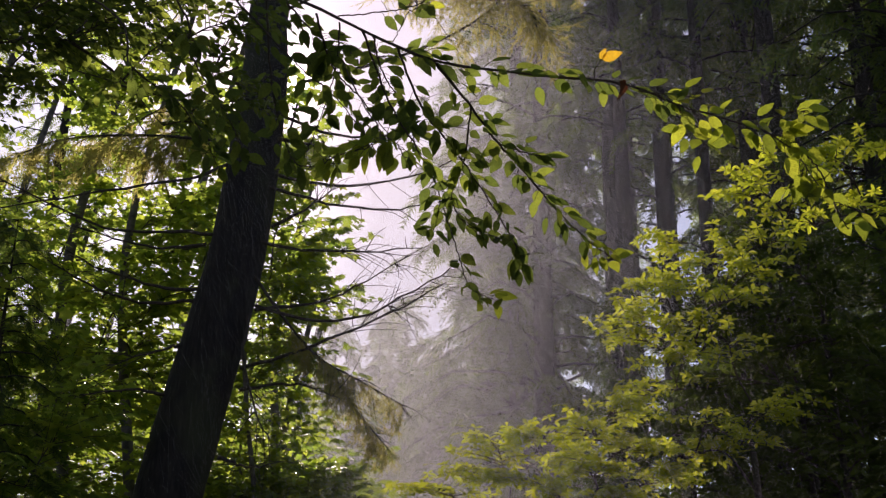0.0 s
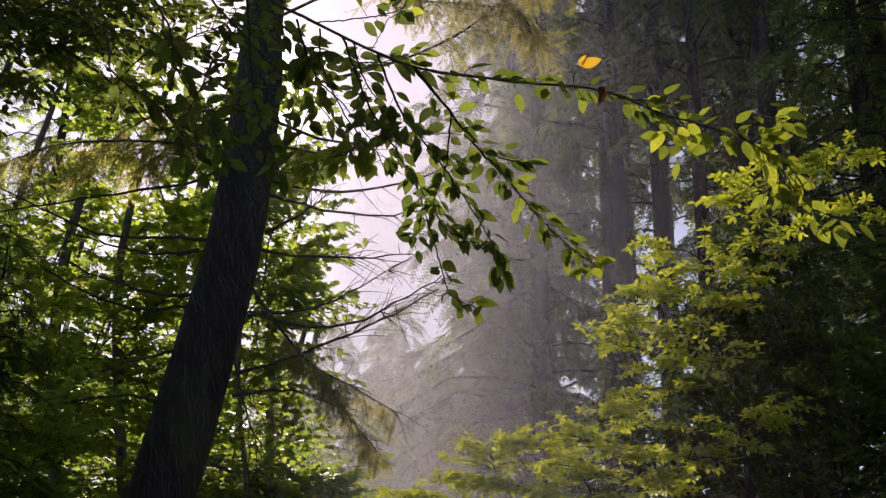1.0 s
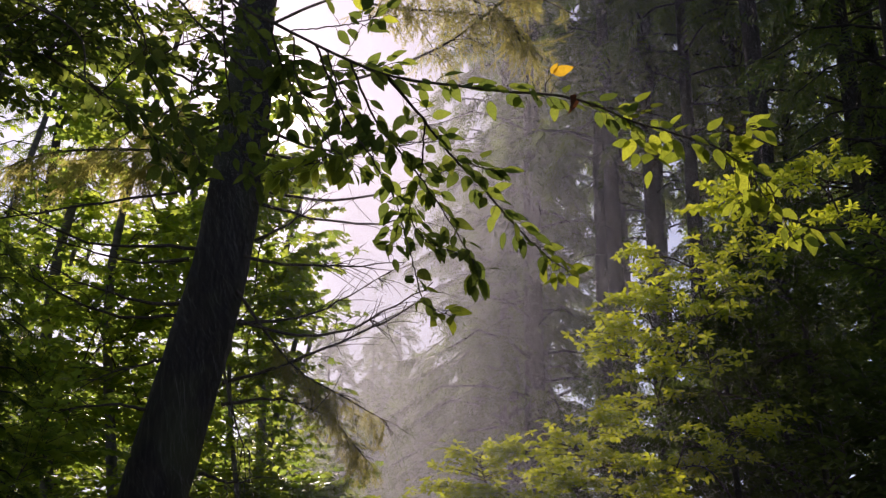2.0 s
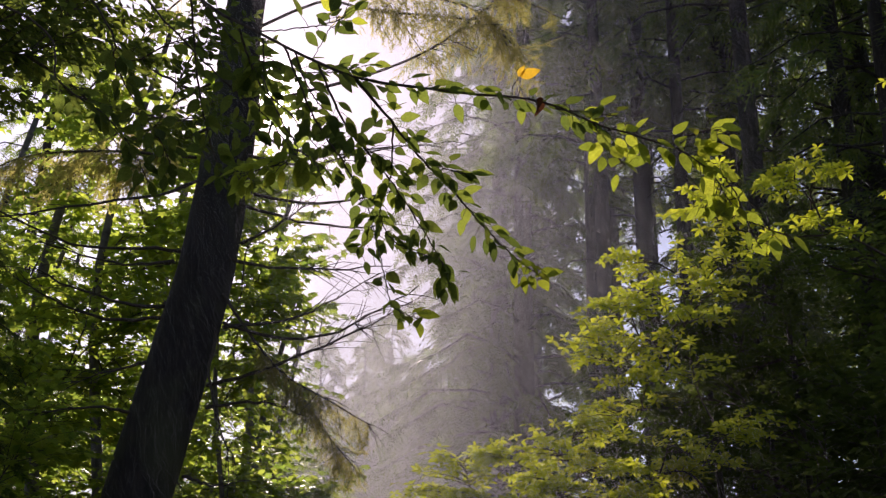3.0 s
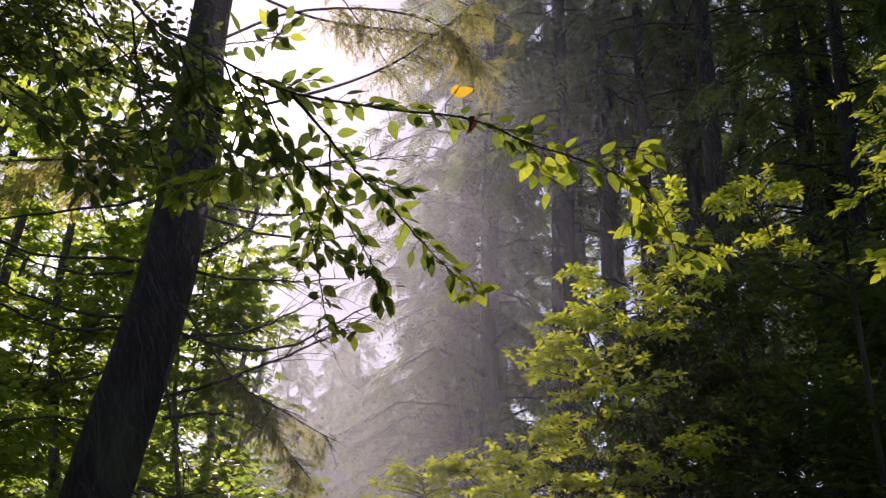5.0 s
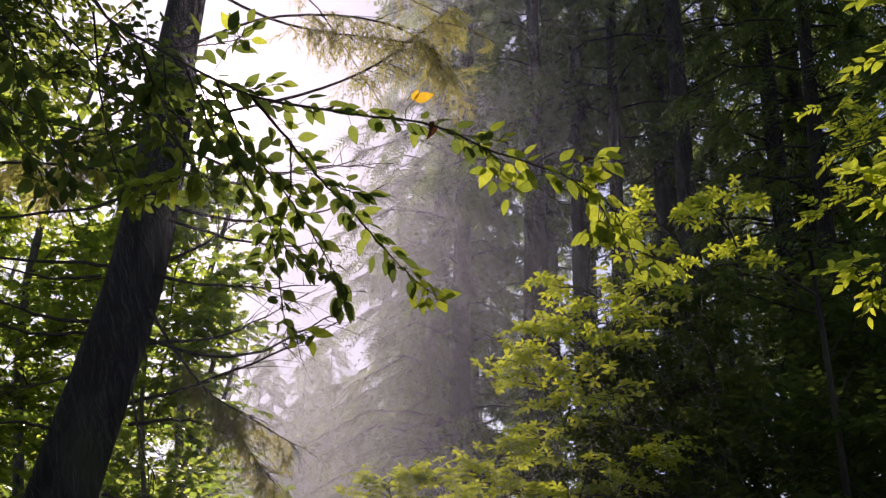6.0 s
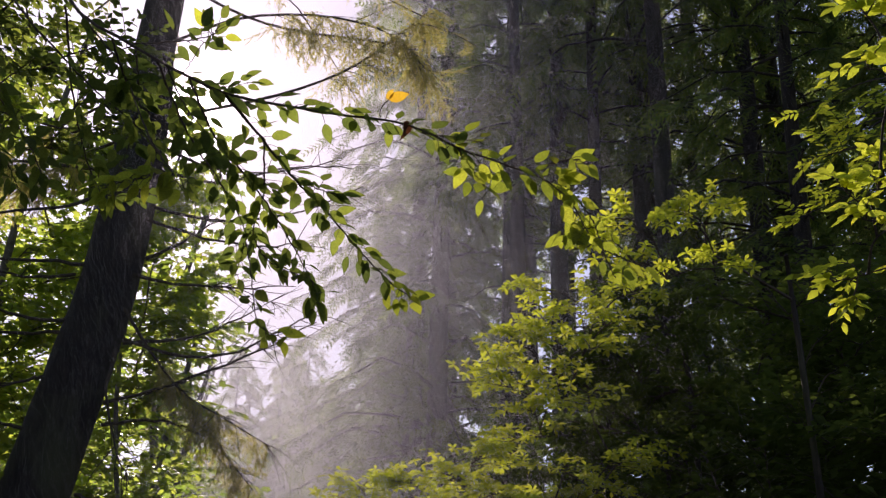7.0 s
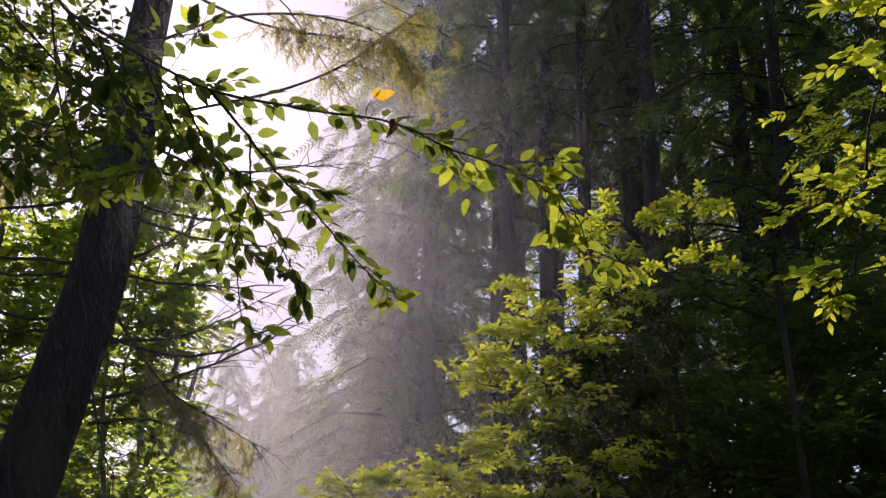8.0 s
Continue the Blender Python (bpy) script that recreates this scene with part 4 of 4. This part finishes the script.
def path_edge_trees():
    rnd = np.random.default_rng(51)
    ob = new("rowan_tree")
    tagged(ob, "young rowan with feathered yellow-green leaves beside the path", "tree")
    part("trunk", mesh_of("trunk", *tube(smooth_line([(4.0, 5.6, -0.2), (3.9, 5.6, 2.0), (3.7, 5.6, 4.5), (3.7, 5.7, 6.5)], 14), 0.05, 0.015, 9, 0.02, rnd), BARK_SMOOTH), ob, smooth=True)
    ends = [(2.69, 5.40, 4.91), (2.82, 5.50, 4.83), (2.57, 5.50, 4.57), (2.73, 5.40, 4.63), (2.84, 5.40, 4.78), (2.57, 5.50, 4.27), (2.67, 5.50, 4.29),
            (2.90, 5.30, 4.83), (2.96, 5.30, 4.52), (2.86, 5.40, 4.39), (3.17, 5.30, 4.88), (3.09, 5.30, 4.70)]
    for k, e in enumerate(ends):
        e = np.array(e)
        a = np.array([3.72, 5.6, min(6.2, e[2] + 0.4 * rnd.random())])
        ln = smooth_line([a, (a + e) / 2 + [0, 0, 0.15], e], 12)
        wood, ps, al, up, sz = [], [], [], [], []
        for q in range(4):
            b = ln[rnd.integers(7, 12)]
            tip = b + unit(unit(ln[-1] - ln[0]) + rnd.normal(0, 0.6, 3) + [0, 0, -0.2]) * rnd.uniform(0.14, 0.24)
            t, p, a2, u2, s2 = pinnate(rnd, b, tip, 6, 0.055)
            wood.append(t), ps.append(p), al.append(a2), up.append(u2), sz.append(s2)
        limb = part("limb", mesh_of("limb", *tube(ln, 0.008, 0.002, 5), TWIG), ob, smooth=True)
        for stalk in wood:
            part("leaf_stalk", mesh_of("leaf_stalk", *stalk, TWIG), limb)
        leaf_objects("leaflet", LANCE, LEAF_BUSH, limb, np.concatenate(ps)[:26], np.concatenate(al)[:26], np.concatenate(up)[:26], np.concatenate(sz)[:26])
        part("foliage", mesh_of("foliage", *scatter(LANCE, np.concatenate(ps)[26:], np.concatenate(al)[26:], np.concatenate(up)[26:], np.concatenate(sz)[26:]), LEAF_BUSH), limb, kind="stuff")
    tips = [(2.13, 3.40, 4.15), (2.23, 3.40, 4.13), (2.12, 3.40, 3.89), (2.26, 3.50, 3.90), (2.20, 3.90, 3.65), (2.34, 3.90, 3.68), (2.30, 4.00, 3.58), (2.42, 4.00, 3.56),
            (2.36, 4.50, 3.51), (2.47, 4.50, 3.54), (2.42, 4.50, 3.40), (2.70, 4.40, 3.57), (2.53, 4.20, 3.95)]
    broadleaf("hazel_shrub", "hazel shrub with bright sunlit leaves beside the path", [(3.6, 4.2, -0.2), (3.5, 4.2, 2.0), (3.3, 4.2, 4.6)], 0.045, [[p] for p in tips], OVAL, OVAL_FINE,
              LEAF_BUSH, 0.072, rnd, sprays=3, per_spray=8, reach=0.2, start=0.84, droop=0.15, flat=0.3, single=250, category="shrub", limb_r=0.008)


path_edge_trees()


# ---- conifers in the mist ----
def conifers():
    rnd = np.random.default_rng(61)
    tall = [conifer("conifer", "tall dark conifer standing in mist", np.random.default_rng(70 + k), h, b, s, r, n, m, g, group="tall conifers", dead=w)
            for k, (h, b, s, r, n, m, g, w) in enumerate(((24, 7.5, 2.4, 0.21, 105, 18, 0.62, 14), (22, 7.5, 2.0, 0.17, 96, 17, 0.62, 14), (26, 2.5, 2.6, 0.23, 140, 22, 0.62, 4),
                                                               (23, 3.0, 3.0, 0.22, 90, 12, 0.7, 8), (22, 1.5, 3.2, 0.22, 80, 8, 1.2, 2),
                                                               (24, 11.0, 1.8, 0.19, 64, 14, 0.62, 26)))]
    young = [conifer("young_conifer", "young conifer with drooping pale sprays in the mist", np.random.default_rng(80 + k), h, b, s, r, n, m, 0.5, group="young conifers", dead=4)
             for k, (h, b, s, r, n, m) in enumerate(((11, 0.8, 1.8, 0.11, 100, 26), (14, 1.0, 2.0, 0.13, 110, 26)))]
    spots = [
        # kind, x, y, turn, size
        (5, 2.98, 16.0, 0.3, 1.0), (5, 2.35, 17.2, 1.9, 0.92), (2, 1.3, 19.0, 2.2, 1.0), (5, 4.15, 15.5, 4.0, 1.0), (0, 5.5, 14.2, 5.1, 0.95), (5, 3.5, 18.5, 0.9, 1.05),
        (1, 4.8, 17.5, 2.6, 1.0), (0, 6.6, 16.0, 3.3, 1.0), (1, 5.9, 18.5, 1.2, 1.0), (2, 1.0, 23.5, 4.4, 1.0), (0, 6.8, 25.5, 0.2, 1.0), (1, 7.6, 19.0, 2.0, 1.0),
        (0, 8.6, 14.5, 3.0, 1.0), (2, 7.5, 11.5, 0.7, 0.9), (0, 10.0, 18.0, 4.2, 1.0), (0, 9.5, 24.0, 5.0, 1.1), (0, 13.0, 14.0, 0.5, 1.0), (2, 12.5, 21.0, 1.7, 1.0),
        (2, 0.9, 21.0, 2.9, 1.0), (2, 1.6, 22.5, 5.9, 1.05), (1, 5.0, 11.3, 1.0, 0.8), (0, 6.4, 9.6, 4.0, 0.8), (5, 3.9, 13.2, 3.7, 0.95),
        (0, -10.5, 16.0, 0.8, 1.0), (2, -9.0, 22.0, 2.7, 0.8), (0, -14.0, 12.0, 3.9, 1.0), (2, -8.0, 8.0, 4.9, 0.9), (0, -12.0, 5.0, 1.1, 1.0), (0, -13.5, 27.0, 3.1, 0.8),
    ]
    spots += [(4, -3.6, 46.0, 0.3, 0.62), (4, -2.2, 48.0, 1.3, 0.64), (4, -5.2, 44.0, 2.3, 0.6), (4, -0.6, 46.0, 3.3, 0.66), (4, -6.8, 45.0, 4.3, 0.62), (4, -4.4, 52.0, 5.3, 0.7),
              (4, -2.9, 54.0, 0.8, 0.68), (4, -1.2, 53.0, 1.8, 0.72), (4, -8.6, 48.0, 2.8, 0.66), (4, 1.0, 50.0, 4.8, 0.8),
              (4, -5.6, 58.0, 0.4, 0.8), (4, -3.8, 60.0, 1.4, 0.82), (4, -2.0, 61.0, 2.4, 0.85), (4, -7.6, 57.0, 3.4, 0.78), (4, 0.0, 60.0, 4.4, 0.9)]
    # bare stems of the wood, and the dark wood closing the view beyond
    spots += [(5, 2.62, 19.6, 1.4, 1.0), (5, 3.15, 21.0, 3.0, 1.05), (5, 2.2, 15.2, 4.2, 0.85), (5, 3.75, 20.4, 5.3, 1.0), (5, 4.3, 23.0, 0.7, 1.1), (5, 3.3, 14.6, 2.2, 0.8), (5, 5.3, 20.8, 3.9, 1.0),
              (4, -3.2, 37.0, 0.2, 0.64), (4, -4.9, 38.5, 1.2, 0.66), (4, -1.6, 39.0, 2.2, 0.62), (4, -6.6, 36.0, 3.2, 0.6), (3, 4.6, 34.0, 4.1, 0.95),
              (3, 1.6, 29.0, 0.6, 1.0), (3, 8.4, 31.0, 1.6, 1.1), (3, 12.2, 29.0, 4.6, 1.1), (3, 14.8, 31.0, 5.6, 1.1), (3, 11.0, 13.0, 2.1, 0.9)]
    for q in range(16):
        # unseen wood added behind the path, which keeps sky light low
        a = radians(100 + 260 * (q + 0.5) / 16 + rnd.normal(0, 3))
        d = rnd.uniform(9, 20)
        spots.append((4, d * math.cos(a), -d * abs(math.sin(a)) - 2.0, rnd.uniform(0, 6.28), rnd.uniform(0.85, 1.1)))
    used = set()
    for kind, x, y, turn, size in spots:
        m = Matrix.Translation((x, y, ground_height(x, y) - 0.1)) @ Matrix.Rotation(turn, 4, "Z") @ Matrix.Scale(size, 4)
        if kind not in used:
            used.add(kind)
            tall[kind].matrix_basis = m
        else:
            c = copy_thing(tall[kind], m)
            c.matrix_basis = m
    spots = [(0, -0.75, 25.5, 0.0, 0.85), (1, 0.35, 22.5, 1.0, 0.9), (1, 1.3, 20.5, 2.0, 1.0), (0, -1.9, 31.0, 3.0, 1.1), (0, 0.9, 26.0, 4.0, 1.1), (0, 2.0, 14.5, 5.0, 0.62), (0, -3.65, 8.4, 1.1, 0.47), (1, -4.4, 8.2, 2.7, 0.33),
             (0, 2.9, 12.4, 0.5, 0.52), (0, 4.2, 12.7, 1.5, 0.58), (0, 5.5, 12.5, 2.5, 0.6),  (0, 6.8, 12.0, 4.5, 0.45), (1, 3.3, 14.4, 5.5, 0.38),
             (1, 4.7, 13.8, 0.2, 0.58), (1, 5.9, 14.8, 1.2, 0.62), (1, 7.1, 13.4, 2.2, 0.6), (1, 8.5, 14.8, 3.2, 0.62),
             (1, -3.4, 44.0, 0.4, 1.15), (0, -2.0, 47.0, 1.4, 1.25), (1, -4.6, 40.0, 2.4, 1.0), (0, -6.0, 36.0, 3.4, 1.1), (0, 0.5, 40.0, 5.4, 1.4)]
    used = set()
    for kind, x, y, turn, size in spots:
        m = Matrix.Translation((x, y, ground_height(x, y) - 0.1)) @ Matrix.Rotation(turn, 4, "Z") @ Matrix.Scale(size, 4)
        if kind not in used:
            used.add(kind)
            young[kind].matrix_basis = m
        else:
            copy_thing(young[kind], m).matrix_basis = m


conifers()


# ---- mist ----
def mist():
    """Haze and sunbeams imitated by hair-thin slanting strands, turned to the sun, that catch its light between the
    trees.
    """
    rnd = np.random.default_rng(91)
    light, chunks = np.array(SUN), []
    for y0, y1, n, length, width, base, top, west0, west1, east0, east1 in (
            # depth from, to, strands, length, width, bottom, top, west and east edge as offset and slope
            # the nearest band is added to lift the dark tones
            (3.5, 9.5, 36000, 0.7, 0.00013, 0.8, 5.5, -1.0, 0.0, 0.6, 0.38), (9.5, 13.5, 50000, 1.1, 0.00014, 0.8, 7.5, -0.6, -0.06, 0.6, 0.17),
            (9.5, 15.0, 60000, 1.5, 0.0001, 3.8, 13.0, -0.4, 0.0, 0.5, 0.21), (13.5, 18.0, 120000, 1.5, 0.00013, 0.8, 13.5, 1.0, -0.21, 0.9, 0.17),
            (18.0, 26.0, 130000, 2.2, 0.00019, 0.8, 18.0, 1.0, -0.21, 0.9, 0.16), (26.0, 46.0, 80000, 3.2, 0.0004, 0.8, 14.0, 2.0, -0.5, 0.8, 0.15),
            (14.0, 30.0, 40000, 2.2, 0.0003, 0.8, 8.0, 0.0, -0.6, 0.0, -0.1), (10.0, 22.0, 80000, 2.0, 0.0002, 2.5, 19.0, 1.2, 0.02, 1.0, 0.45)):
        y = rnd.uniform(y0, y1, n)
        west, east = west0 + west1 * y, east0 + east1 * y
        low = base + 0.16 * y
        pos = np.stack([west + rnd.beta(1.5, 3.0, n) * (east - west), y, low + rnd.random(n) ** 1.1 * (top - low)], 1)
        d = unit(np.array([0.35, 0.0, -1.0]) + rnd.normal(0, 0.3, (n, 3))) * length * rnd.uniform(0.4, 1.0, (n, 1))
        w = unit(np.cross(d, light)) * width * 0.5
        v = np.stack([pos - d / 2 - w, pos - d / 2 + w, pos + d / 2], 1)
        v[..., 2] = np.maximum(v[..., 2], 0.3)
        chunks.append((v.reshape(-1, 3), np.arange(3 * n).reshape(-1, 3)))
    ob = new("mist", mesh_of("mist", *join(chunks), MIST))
    tagged(ob, "hair-thin strands standing in for morning mist between the trees", "mist", kind="stuff")


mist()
